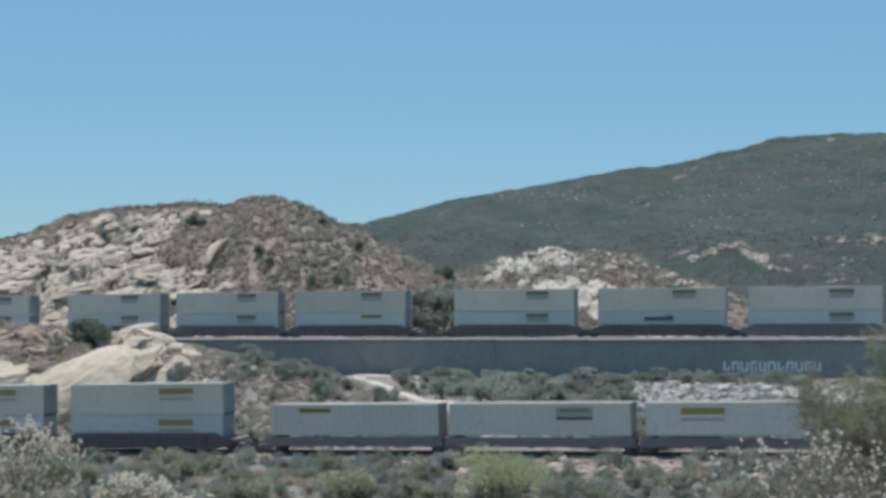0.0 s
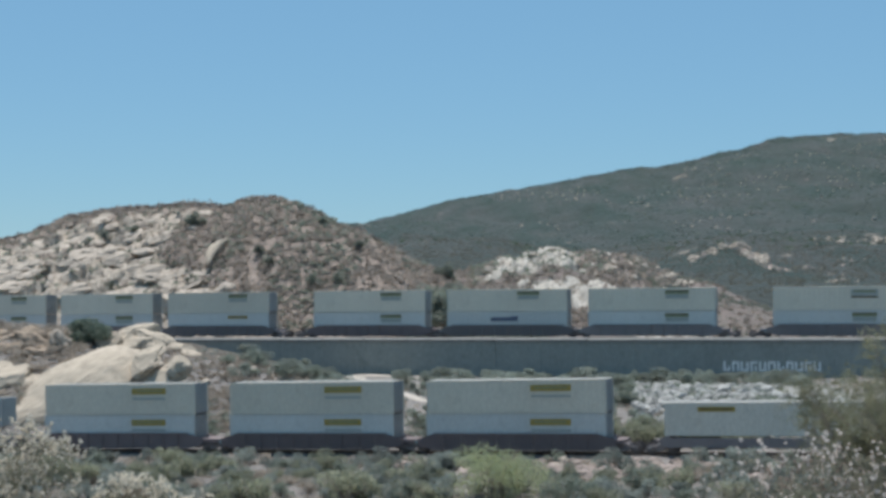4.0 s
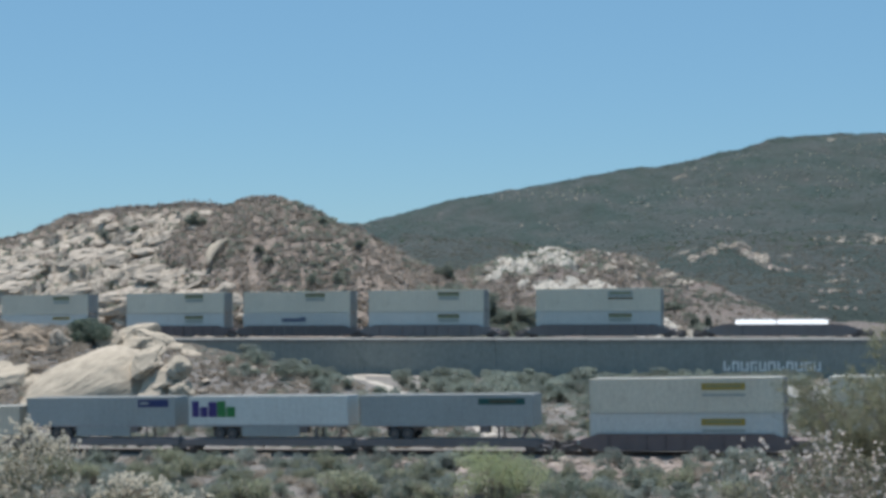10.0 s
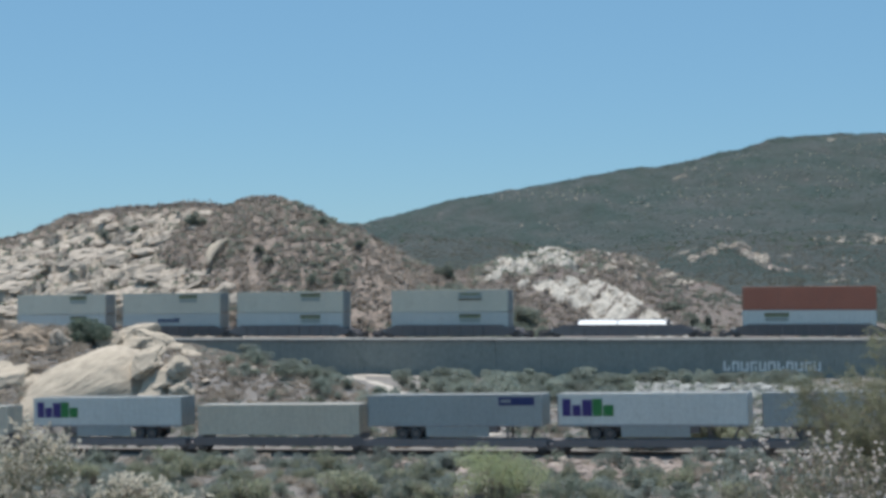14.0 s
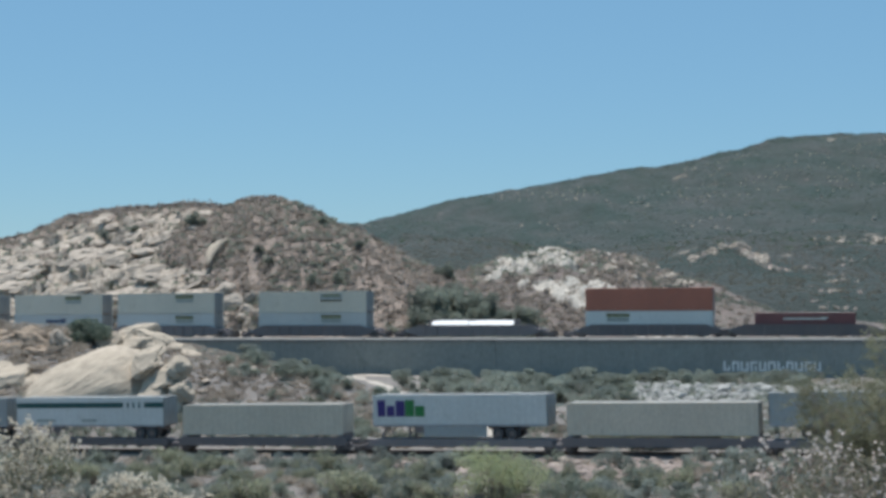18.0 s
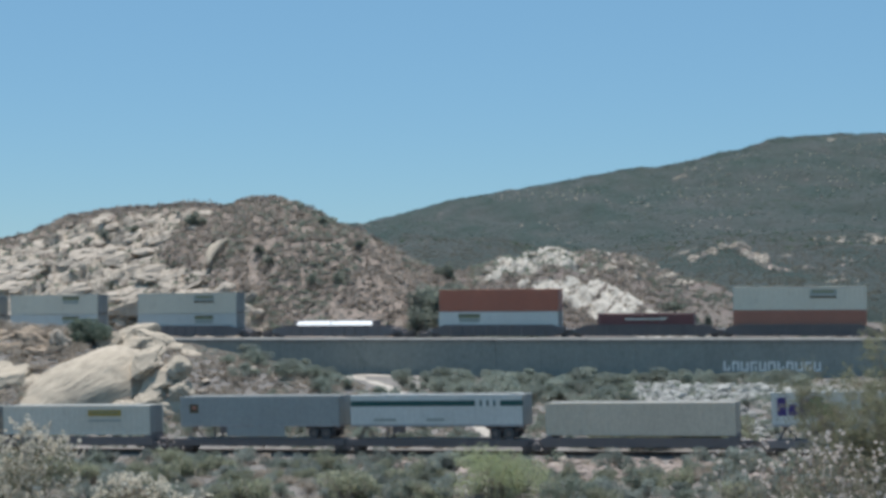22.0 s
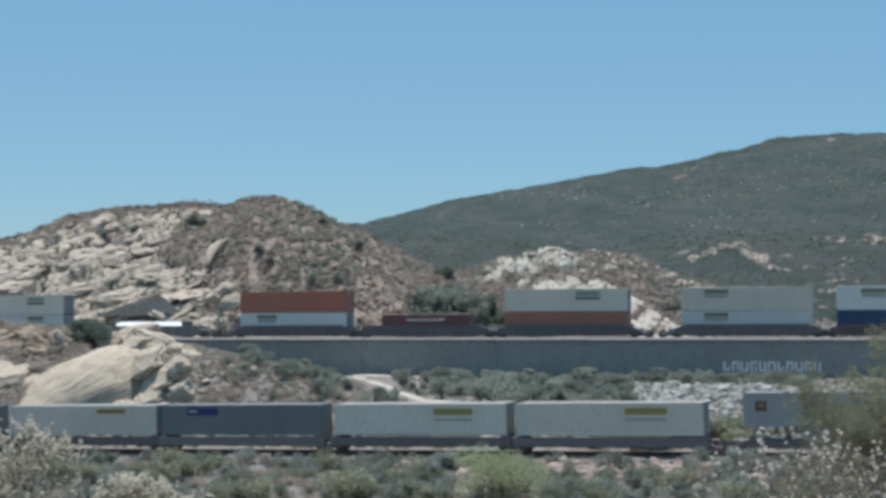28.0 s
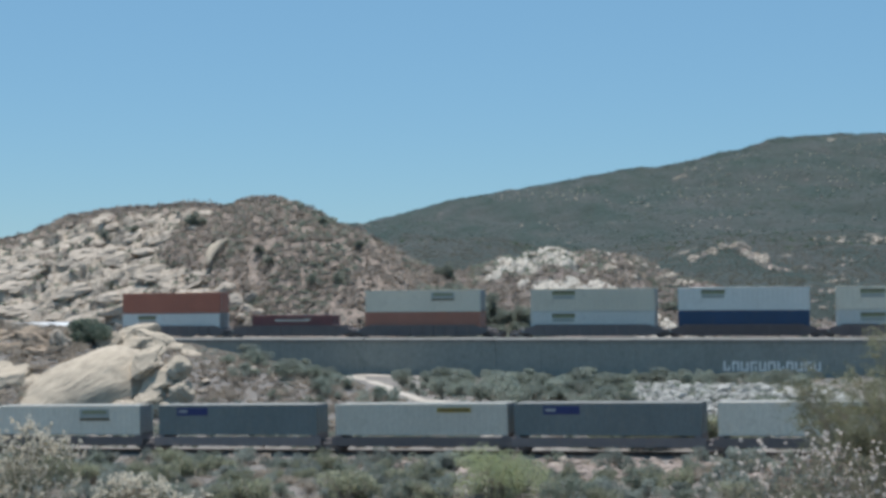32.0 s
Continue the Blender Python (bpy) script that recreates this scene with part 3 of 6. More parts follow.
def corrugated(x0, x1, y, z0, z1, depth, pitch, face):
    """A side panel with upright ribs; face: -1 towards the near side, 1 towards the far side."""
    bm = bmesh.new()
    n = max(1, int(round((x1 - x0) / pitch)))
    prof = []
    for i in range(n):
        a = x0 + (x1 - x0) * i / n
        w = (x1 - x0) / n
        prof += [(a, 0), (a + 0.35 * w, 0), (a + 0.5 * w, depth), (a + 0.85 * w, depth)]
    prof.append((x1, 0))
    low = [bm.verts.new((x, y - face * d, z0)) for x, d in prof]
    high = [bm.verts.new((x, y - face * d, z1)) for x, d in prof]
    for k in range(len(prof) - 1):
        q = (low[k], low[k + 1], high[k + 1], high[k])
        bm.faces.new(q if face < 0 else q[::-1])
    return bm


def container(length, paint, label, decal="", height=CH, iso=False, at=0.68, width=2.55):
    """A container standing on its base, its middle at the origin; decal: the panel on both of its long sides."""
    th = tagged(new("shipping_container"), label, "container", "containers on the trains")
    x1, y1 = length / 2, width / 2
    m = M[paint]
    part("bottom_rail", boxes((-x1, x1, -y1, -y1 + 0.1, 0.02, 0.2), bevel=0.015), m, th)
    part("bottom_rail", boxes((-x1, x1, y1 - 0.1, y1, 0.02, 0.2), bevel=0.015), m, th)
    part("top_rail", boxes((-x1, x1, -y1, -y1 + 0.08, height - 0.12, height), bevel=0.015), m, th)
    part("top_rail", boxes((-x1, x1, y1 - 0.08, y1, height - 0.12, height), bevel=0.015), m, th)
    for sx in (-1, 1):
        for sy in (-1, 1):
            xa, xb = sorted((sx * x1, sx * (x1 - 0.16)))
            ya, yb = sorted((sy * y1, sy * (y1 - 0.16)))
            part("corner_post", boxes((xa, xb, ya - 0.004, yb + 0.004, 0, height), bevel=0.02), m, th)
    dep, pit = (0.036, 0.28) if iso else (0.016, 0.61)
    part("side_panel", corrugated(-x1 + 0.15, x1 - 0.15, -y1 + 0.03, 0.18, height - 0.1, dep, pit, -1), m, th)
    part("side_panel", corrugated(-x1 + 0.15, x1 - 0.15, y1 - 0.03, 0.18, height - 0.1, dep, pit, 1), m, th)
    part("roof", boxes((-x1 + 0.02, x1 - 0.02, -y1 + 0.03, y1 - 0.03, height - 0.06, height - 0.02), bevel=0.01), M["roof_pale"], th, "dusty weathered roof sheet")
    part("underframe", boxes((-x1 + 0.02, x1 - 0.02, -y1 + 0.09, y1 - 0.09, 0.04, 0.16)), M["car"], th, "dark steel floor frame")
    part("front_panel", boxes((-x1 + 0.03, -x1 + 0.07, -y1 + 0.15, y1 - 0.15, 0.15, height - 0.08)), m, th)
    for sy in (-1, 1):
        ya, yb = sorted((0.01 * sy, sy * (y1 - 0.14)))
        # white boxes take the darker door tone for their shaded end
        d = part("door", boxes((x1 - 0.08, x1 - 0.03, ya, yb, 0.16, height - 0.1), bevel=0.01), M["door_shaded"] if paint.startswith("white") else m, th)
        bar = bmesh.new()
        for k in (0.3, 0.75):
            rod(bar, (x1 - 0.01, sy * k, 0.2), (x1 - 0.01, sy * k, height - 0.15), 0.025)
        part("locking_bar", bar, M["galv"], d, "upright galvanised locking bars")
    if decal:
        put_decal(th, decal, length, y1, height, at)
    return th


def put_decal(th, decal, length, y1, height, at):
    """Plain coloured panels where the side carries its marks."""
    cx = -length / 2 + at * length
    y = -y1 - 0.012
    for k, (mat, xa, xb, za, zb) in enumerate(DECALS[decal]):
        part("decal", boxes((cx + xa, cx + xb, y - 0.002 * k, y + 0.03, height + za, height + zb)), M[mat], th, "painted panel of plain bars")


DECALS = {
    "yellow": [("yellow", -1.8, 1.8, -0.98, -0.42), ("olive", -1.5, 1.5, -0.76, -0.6), ("greygreen", -1.75, 1.75, -1.5, -1.3)],
    "olive": [("olive", -1.5, 1.5, -0.8, -0.3), ("brown_decal", -1.4, 1.4, -0.5, -0.36), ("greygreen", -1.4, 1.4, -1.35, -0.85)],
    "plate": [("greygreen", -1.6, 1.6, -1.15, -0.35), ("olive", -1.3, 1.3, -0.75, -0.45), ("brown_decal", -1.6, 1.6, -1.4, -1.2)],
    "yellow_thin": [("yellow", -1.55, 1.55, -0.75, -0.35), ("brown_decal", -1.35, 1.35, -0.62, -0.48)],
    "navy": [("navy", -1.6, 1.6, -0.95, -0.25), ("grey", -1.4, -0.5, -0.7, -0.45)],
    "low_blue": [("slate_mark", -1.8, 1.8, -1.25, -0.75), ("slate_mark", 0.9, 1.9, -0.75, -0.6)],
    "bars": [("white", -2.6, 2.6, -0.85, -0.62), ("white", 1.9, 2.9, -0.62, -0.52)],
    "logo": [("purple", -2.23, -1.5, -1.88, -0.43), ("purple", -1.36, -0.62, -1.88, -0.95), ("purple", -0.5, 0.34, -1.88, -0.5), ("green", 0.4, 1.24, -1.88, -0.43), ("green", 1.34, 2.22, -1.88, -0.95)],
    "dark_tag": [("teal", -2.2, 2.0, -0.88, -0.34), ("brown_decal", -1.2, 1.2, -0.7, -0.5)],
    "shield": [("brown_decal", -0.45, 0.45, -1.5, -0.7), ("orange", -0.2, 0.25, -1.2, -0.85)],
}


WHEELS = []


def wheel_pair(x, parent):
    bm = bmesh.new()
    for sy in (-1, 1):
        rod(bm, (0, sy * 0.68, 0), (0, sy * 0.8, 0), 0.46, None, 20)
        rod(bm, (0, sy * 0.64, 0), (0, sy * 0.69, 0), 0.5, None, 20)
        rod(bm, (0, sy * 0.8, 0), (0, sy * 0.92, 0), 0.16, None, 10)
        for k in range(5):
            c, n = math.cos(1.2566 * k), math.sin(1.2566 * k)
            rod(bm, (0.29 * c, sy * 0.8, 0.29 * n), (0.29 * c, sy * 0.815, 0.29 * n), 0.06, None, 6)
    rod(bm, (0, -0.7, 0), (0, 0.7, 0), 0.09, None, 10)
    w = part("wheelset", bm, M["steel"], parent, "steel wheels on an axle")
    w.location = (x, 0, 0.46)
    WHEELS.append((w, x))
    return w


def truck(x, parent):
    """A two-axle rail truck under a car."""
    bm = bmesh.new()
    for sy in (-1, 1):
        ya, yb = sorted((sy * 0.9, sy * 1.05))
        box(bm, x - 0.95, x + 0.95, ya, yb, 0.42, 0.66, 0.05)
        box(bm, x - 0.45, x + 0.45, ya, yb, 0.2, 0.75, 0.06)
        for dx in (-0.9, 0.9):
            box(bm, x + dx - 0.2, x + dx + 0.2, ya, yb, 0.28, 0.62, 0.05)
    box(bm, x - 0.25, x + 0.25, -1.0, 1.0, 0.5, 0.85, 0.04)
    t = part("truck", bm, M["car"], parent, "dark cast steel truck frame")
    for dx in (-0.9, 0.9):
        wheel_pair(x + dx, t)
    return t


def well_car(length, paint, floor_z, left_truck, right_truck, label):
    """A well car with high side sills; left_truck, right_truck: the middle of a truck from the car's middle, or None."""
    th = tagged(new("well_car"), label, "rail car", "rail cars of the trains")
    x1, m = length / 2 + 0.25, M[paint]
    top = 1.6
    for sy in (-1, 1):
        ya, yb = sorted((sy * 1.31, sy * 1.43))
        bm = bmesh.new()
        n = [(-x1 - 0.6, 1.2), (-x1, top - 0.22), (-x1 + 0.9, top), (x1 - 0.9, top), (x1, top - 0.22), (x1 + 0.6, 1.2), (x1 + 0.6, 0.6), (x1 - 0.9, 0.24), (-x1 + 0.9, 0.24), (-x1 - 0.6, 0.6)]
        fa, fb = [bm.verts.new((x, ya, z)) for x, z in n], [bm.verts.new((x, yb, z)) for x, z in n]
        bm.faces.new(fa), bm.faces.new(fb[::-1])
        for k in range(len(n)):
            j = (k + 1) % len(n)
            bm.faces.new((fa[j], fa[k], fb[k], fb[j]))
        bmesh.ops.recalc_face_normals(bm, faces=bm.faces)
        side = part("side_sill", bm, m, th)
        yo = sorted((sy * 1.36, sy * 1.52))
        part("top_flange", boxes((-x1 + 0.9, x1 - 0.9, yo[0], yo[1], top - 0.02, top + 0.09), bevel=0.02), m, side)
        for k in range(9):
            xr = -x1 + 1.9 + k * (2 * x1 - 3.8) / 8
            if k == 0:
                first = part("rib", boxes((-0.05, 0.05, yo[0], yo[1] - 0.02, 0.3, top - 0.02), bevel=0.01), m, side)
                rib = first
            else:
                rib = new("rib", first.data)
                rib.parent = side
            rib.location.x = xr
    for k in range(6):
        xr = -x1 + 0.9 + k * (2 * x1 - 1.8) / 5
        part("floor_beam", boxes((xr - 0.3, xr + 0.3, -1.31, 1.31, floor_z - 0.16, floor_z - 0.01)), m, th)
    for sx, tx in ((-1, left_truck), (1, right_truck)):
        reach = (abs(tx) if tx is not None else x1 + 1.3) + (0.9 if tx is None or abs(tx) < x1 + 0.9 else 0.0)
        xa, xb = sorted((sx * (x1 - 0.05), sx * max(reach, x1 + 0.4)))
        part("end_platform", boxes((xa, xb, -1.3, 1.3, 0.78, 1.16), (xa, xb, -0.35, 0.35, 0.55, 0.8), bevel=0.02), m, th)
        xa, xb = sorted((sx * (x1 - 0.02), sx * (x1 + 0.1)))
        part("bulkhead", boxes((xa, xb, -1.3, 1.3, 0.3, 1.35), bevel=0.02), m, th)
        if sx < 0 and tx is not None:
            part("marker_plate", boxes((xa - 0.75, xa - 0.3, -1.33, -1.29, 0.72, 1.1)), M["greygreen"], th, "small pale plate at the end of the car")
        if tx is not None:
            truck(tx, th)
            if abs(tx) > x1 + 1.7:
                bm = rod(bmesh.new(), (sx * (abs(tx) + 0.2), 0, 0.85), (sx * (abs(tx) + 1.3), 0, 0.85), 0.14)
                part("coupler", bm, M["steel"], th)
    return th


def spine_car(length, left_truck, right_truck, label, high=False):
    """A skeleton car: one deep centre beam with cross arms and wheel platforms; high: with seats for a container."""
    th = tagged(new("spine_car"), label, "rail car", "rail cars of the trains")
    x1, m = length / 2 + 0.2, M["car"]
    part("centre_beam", boxes((-x1 - 0.9, x1 + 0.9, -0.5, 0.5, 0.72, 1.12), bevel=0.03), m, th)
    part("side_rail", boxes((-x1 - 0.2, x1 + 0.2, -1.36, -1.22, 0.52, 1.34 if high else 1.18), bevel=0.02), m, th)
    part("side_rail", boxes((-x1 - 0.2, x1 + 0.2, 1.22, 1.36, 0.52, 0.98), bevel=0.02), m, th)
    for k in range(5):
        xr = -x1 + 0.5 + k * (2 * x1 - 1) / 4
        part("cross_arm", boxes((xr - 0.25, xr + 0.25, -1.25, 1.25, 0.86, 1.1), bevel=0.02), m, th)
    if high:
        for xr in (-x1 + 0.45, x1 - 0.45):
            part("container_seat", boxes((xr - 0.3, xr + 0.3, -1.3, 1.3, 1.1, 1.5), bevel=0.03), m, th)
    part("deck", boxes((-x1 + 0.4, x1 - 0.4, -1.2, 0.7, 1.1, 1.15)), m, th)
    for tx in (left_truck, right_truck):
        if tx is not None:
            truck(tx, th)
    return th


def trailer(paint, label, decal="", at=0.12, rear=-1, stripe="", skirt=False, axle=3.9):
    """A road trailer on its wheels; rear: the end that has the wheels; axle: how far in from that end they stand."""
    L, W, z0, z1 = 16.15, 2.55, 1.12, 3.88
    th = tagged(new("semi_trailer"), label, "trailer", "trailers on the lower train")
    x1, y1, m = L / 2, W / 2, M[paint]
    for sy in (-1, 1):
        part("side_panel", corrugated(-x1 + 0.1, x1 - 0.1, sy * (y1 - 0.02), z0 + 0.16, z1 - 0.12, 0.01, 0.61, sy), m, th)
        ya, yb = sorted((sy * y1, sy * (y1 - 0.09)))
        part("bottom_rail", boxes((-x1, x1, ya, yb, z0, z0 + 0.18), bevel=0.012), M["galv"], th, "bare metal lower rail")
        part("top_rail", boxes((-x1, x1, ya, yb, z1 - 0.14, z1), bevel=0.012), m, th)
    part("roof", boxes((-x1 + 0.02, x1 - 0.02, -y1 + 0.03, y1 - 0.03, z1 - 0.05, z1 - 0.01), bevel=0.01), M["roof_dull"], th, "dull weathered sheet roof")
    part("floor", boxes((-x1 + 0.05, x1 - 0.05, -y1 + 0.08, y1 - 0.08, z0 + 0.01, z0 + 0.14)), M["car"], th)
    part("nose_panel", boxes(*[sorted((-rear * x1, -rear * (x1 - 0.12))) + [-y1 + 0.004, y1 - 0.004, z0 + 0.05, z1 - 0.02]], bevel=0.03), m, th)
    for sy in (-1, 1):
        xa, xb = sorted((rear * x1, rear * (x1 - 0.06)))
        ya, yb = sorted((0.01 * sy, sy * (y1 - 0.01)))
        # the end's shade is in the door colour
        d = part("door", boxes((xa, xb, ya, yb, z0 + 0.1, z1 - 0.06), bevel=0.01), M["door_shaded"], th, "rear door, grey darkened for its shaded end")
        part("locking_bar", rod(bmesh.new(), (rear * (x1 + 0.02), sy * 0.4, z0 + 0.15), (rear * (x1 + 0.02), sy * 0.4, z1 - 0.1), 0.025), M["galv"], d)
    bx = rear * (x1 - axle)
    part("slider_frame", boxes((bx - 1.7, bx + 1.7, -0.55, -0.4, 0.85, 1.14), (bx - 1.7, bx + 1.7, 0.4, 0.55, 0.85, 1.14), (bx - 1.3, bx + 1.3, -0.9, 0.9, 0.72, 0.88), bevel=0.02), M["car"], th)
    for dx in (-0.63, 0.63):
        ax = part("axle", rod(bmesh.new(), (bx + dx, -1.2, 0.5), (bx + dx, 1.2, 0.5), 0.07), M["car"], th)
        for sy in (-1, 1):
            for yy in (1.18, 0.86):
                ty = bmesh.new()
                rod(ty, (bx + dx, sy * (yy - 0.13), 0.5), (bx + dx, sy * (yy + 0.09), 0.5), 0.5, None, 18)
                w = part("tyre", ty, M["tyre"], ax)
            part("rim", rod(bmesh.new(), (bx + dx, sy * 1.2, 0.5), (bx + dx, sy * 1.285, 0.5), 0.27, 0.22, 14), M["steel"], ax)
    part("mudflap", boxes((bx + rear * 1.25 - 0.015, bx + rear * 1.25 + 0.015, -1.22, -0.62, 0.25, 1.1), (bx + rear * 1.25 - 0.015, bx + rear * 1.25 + 0.015, 0.62, 1.22, 0.25, 1.1)), M["tyre"], th)
    lx = -rear * (x1 - 3.3)
    for sy in (-1, 1):
        leg = bmesh.new()
        box(leg, lx - 0.08, lx + 0.08, sy * 0.75 - 0.08, sy * 0.75 + 0.08, 0.15, 1.14, 0.01)
        box(leg, lx - 0.2, lx + 0.2, sy * 0.75 - 0.15, sy * 0.75 + 0.15, 0.04, 0.15, 0.01)
        rod(leg, (lx, sy * 0.75, 0.4), (lx + rear * 0.9, sy * 0.75, 1.12), 0.04)
        part("landing_leg", leg, M["car"], th)
    part("tool_box", boxes((lx + rear * 1.2 - 0.45, lx + rear * 1.2 + 0.45, -1.15, -0.5, 0.55, 1.12), bevel=0.02), M["car"], th, "dark box below the floor")
    hx = -rear * (x1 - 0.9)
    hitch = boxes((hx - 0.25, hx + 0.25, -0.45, 0.45, 1.02, 1.14))
    rod(hitch, (hx - 0.5, -0.3, 0.0), (hx, -0.3, 1.05), 0.07)
    rod(hitch, (hx - 0.5, 0.3, 0.0), (hx, 0.3, 1.05), 0.07)
    rod(hitch, (hx + 0.9, 0, 0.0), (hx, 0, 1.05), 0.07)
    part("hitch", hitch, M["car"], th, "dark steel hitch stand")
    if skirt:
        xa, xb = sorted((lx + rear * 1.5, rear * (x1 - 5.5)))
        # on white trailers this grey puts the shade below the body into the colour
        part("side_skirt", boxes((xa, xb, -1.25, -1.22, 0.25, 1.14), bevel=0.01), M["grey"], th, "side skirt below the floor, greyed for shade on white trailers")
    if stripe:
        part("stripe", boxes((-x1 + 0.05, x1 - 0.05, -y1 - 0.006, -y1 + 0.03, z1 - 0.98, z1 - 0.5)), M["teal"], th, "dark green stripe along the side")
        for k in range(4):
            xa = x1 * 0.46 + 0.62 * k
            part("stripe_mark", boxes((xa, xa + 0.4, -y1 - 0.012, -y1 + 0.03, z1 - 1.05, z1 - 0.42)), M["white_bright"], th, "pale bar on the stripe")
        for xa, xb in ((-0.72, -0.46), (-0.1, 0.1)):
            part("lower_mark", boxes((x1 * xa, x1 * xb, -y1 - 0.008, -y1 + 0.03, z1 - 2.3, z1 - 2.05)), M["greygreen"], th, "faint grey mark")
    if decal:
        put_decal(th, decal, L, y1, z1, at)
    return th


def low_load(length, label):
    """Two low covered loads end to end with a gap."""
    th = tagged(new("covered_load"), label, "cargo", "covered loads")
    for xa, xb in ((-length / 2, -length / 2 + 0.44 * length), (-length / 2 + 0.455 * length, length / 2)):
        bm = bmesh.new()
        prof = [(-1.25, 0), (-1.25, 1.1), (-1.22, 1.14), (-0.6, 1.68), (-0.45, 1.74), (0.9, 1.74), (1.25, 1.3), (1.25, 0)]
        n = 12
        rings = []
        for i in range(n + 1):
            x = xa + (xb - xa) * i / n
            rings.append([bm.verts.new((x, y, max(0, z - (0.03 if i % 2 else 0.0) * (z > 0) - (0.08 if i in (0, n) and z > 1.4 else 0)))) for y, z in prof])
        for p, q in zip(rings, rings[1:]):
            for k in range(len(prof) - 1):
                bm.faces.new((p[k], q[k], q[k + 1], p[k + 1]))
        bm.faces.new(rings[0]), bm.faces.new(rings[-1][::-1])
        bmesh.ops.recalc_face_normals(bm, faces=bm.faces)
        part("cover", bm, M["tarp"], th)
    for xa in (-length / 2 - 0.22, length / 2 + 0.04):
        part("end_frame", boxes((xa, xa + 0.18, -1.28, 1.28, 0.0, 1.82), bevel=0.02), M["car"], th, "dark steel end frame")
    part("ridge_rail", boxes((-length / 2 - 0.04, length / 2 + 0.04, -0.3, 0.0, 1.76, 1.86), bevel=0.02), M["car"], th, "dark rail along the top")
    return th


# Everything that rides on a line: (thing, line, middle along the line at 16 s, height above the rail).
RIDERS = []


def ride(th, line, s, up=0.0):
    RIDERS.append((th, line, s, up))
    return th


WHITE = "white double-stacked freight container with small side panels"
# upper train: start of each load, kinds of the upper and lower box with their decals
UP = [(-181.5, "white", "white", "olive", "olive", 0.7), (-162.6, "white", "white", "olive", "olive", 0.7), (-139.2, "white", "white", "olive", "olive", 0.68), (-120.3, "white", "white", "olive", "olive", 0.7), (-101.5, "white", "white", "olive", "yellow_thin", 0.7), (-78.5, "white", "white", "olive", "olive", 0.7),
      (-59.25, "white", "white", "olive", "low_blue", 0.68), (-40.35, "white", "white", "olive", "olive", 0.7), (-17.15, "white", "white", "plate", "olive", 0.68), (5.9, "", "", "", "", 0), (29.05, "red", "white_bright", "", "olive", 0.26),
      (48.3, "", "", "", "", 0), (67.4, "white", "orange", "plate", "", 0.68), (90.35, "white", "white", "olive", "olive", 0.27), (109.4, "white_bright", "blue", "olive", "", 0.27), (128.76, "white", "white", "olive", "olive", 0.27), (147.8, "white", "white", "olive", "olive", 0.27)]
LU = 16.15
for i, (s, top, low, d1, d2, at) in enumerate(UP):
    gap_l = s - (UP[i - 1][0] + LU) if i else 6.0
    gap_r = UP[i + 1][0] - s - LU if i + 1 < len(UP) else 6.0
    lt = -(LU / 2 + (gap_l / 2 if gap_l < 4 else 1.6))
    rt = None if gap_r < 4 else LU / 2 + 1.6
    ride(well_car(LU, "car_brown" if i in (2, 5, 14, 15) else "car", 0.5, lt, rt, "dusty dark steel well car under stacked containers"), UPPER, s + LU / 2)
    if top:
        names = {"white_cool": WHITE, "white_warm": WHITE, "white_bright": "clean white freight container in the stack", "red": "rust red ribbed container on a white one", "orange": "faded orange red container below a white one", "blue": "dark blue container below a white one"}
        d2at = 0.48 if d2 == "low_blue" else at
        low, top = {"white": "white_cool"}.get(low, low), {"white": "white_warm"}.get(top, top)
        ride(container(LU, low, names[low], d2, CH, low in ("orange", "blue"), d2at), UPPER, s + LU / 2, 0.5)
        ride(container(LU, top, names[top], d1, CH, top == "red", at), UPPER, s + LU / 2, 0.5 + CH + 0.01)
ride(low_load(11.3, "bright white covered load, low in a well car"), UPPER, 13.88, 0.5)
ride(container(12.19, "maroon", "low red container with a pale bar, alone in its well car", "bars", 2.6, True, 0.5), UPPER, 56.45, 0.5)

# lower train
LL = 16.15
LOW = [(194.6, "s", "white", "yellow"), (178.0, "s", "white", "yellow"), (161.3, "s", "white", "yellow"), (143.9, "s", "white", "plate"), (126.7, "s", "white", "yellow_thin"), (105.6, "d", "white", "yellow"), (86.3, "d", "white", "yellow"), (66.5, "d", "white", "yellow"),
       (45.4, "t", "grey", "dark_tag"), (28.1, "t", "white_bright", "logo"), (10.6, "t", "grey", "navy"), (-6.4, "s", "beige", ""), (-24.2, "t", "white_bright", "logo"), (-43.3, "s", "beige", ""), (-61.4, "t", "white_bright", ""),
       (-78.6, "t", "grey", "shield"), (-98.0, "s", "white", "yellow"), (-115.1, "s", "white", "yellow"), (-132.6, "s", "slate", "navy"), (-149.4, "s", "white", "yellow_thin"), (-167.4, "s", "slate", "navy"), (-185.6, "s", "white", "plate"), (-203.0, "s", "white", "plate")]
ATS = {161.3: 0.3, 143.9: 0.7, 126.7: 0.27, 105.6: 0.7, 86.3: 0.7, 66.5: 0.7, 45.4: 0.83, 28.1: 0.167, 10.6: 0.86, -24.2: 0.167, -78.6: 0.09, -98.0: 0.7, -115.1: 0.7, -132.6: 0.26, -149.4: 0.7, -167.4: 0.22, -185.6: 0.7}
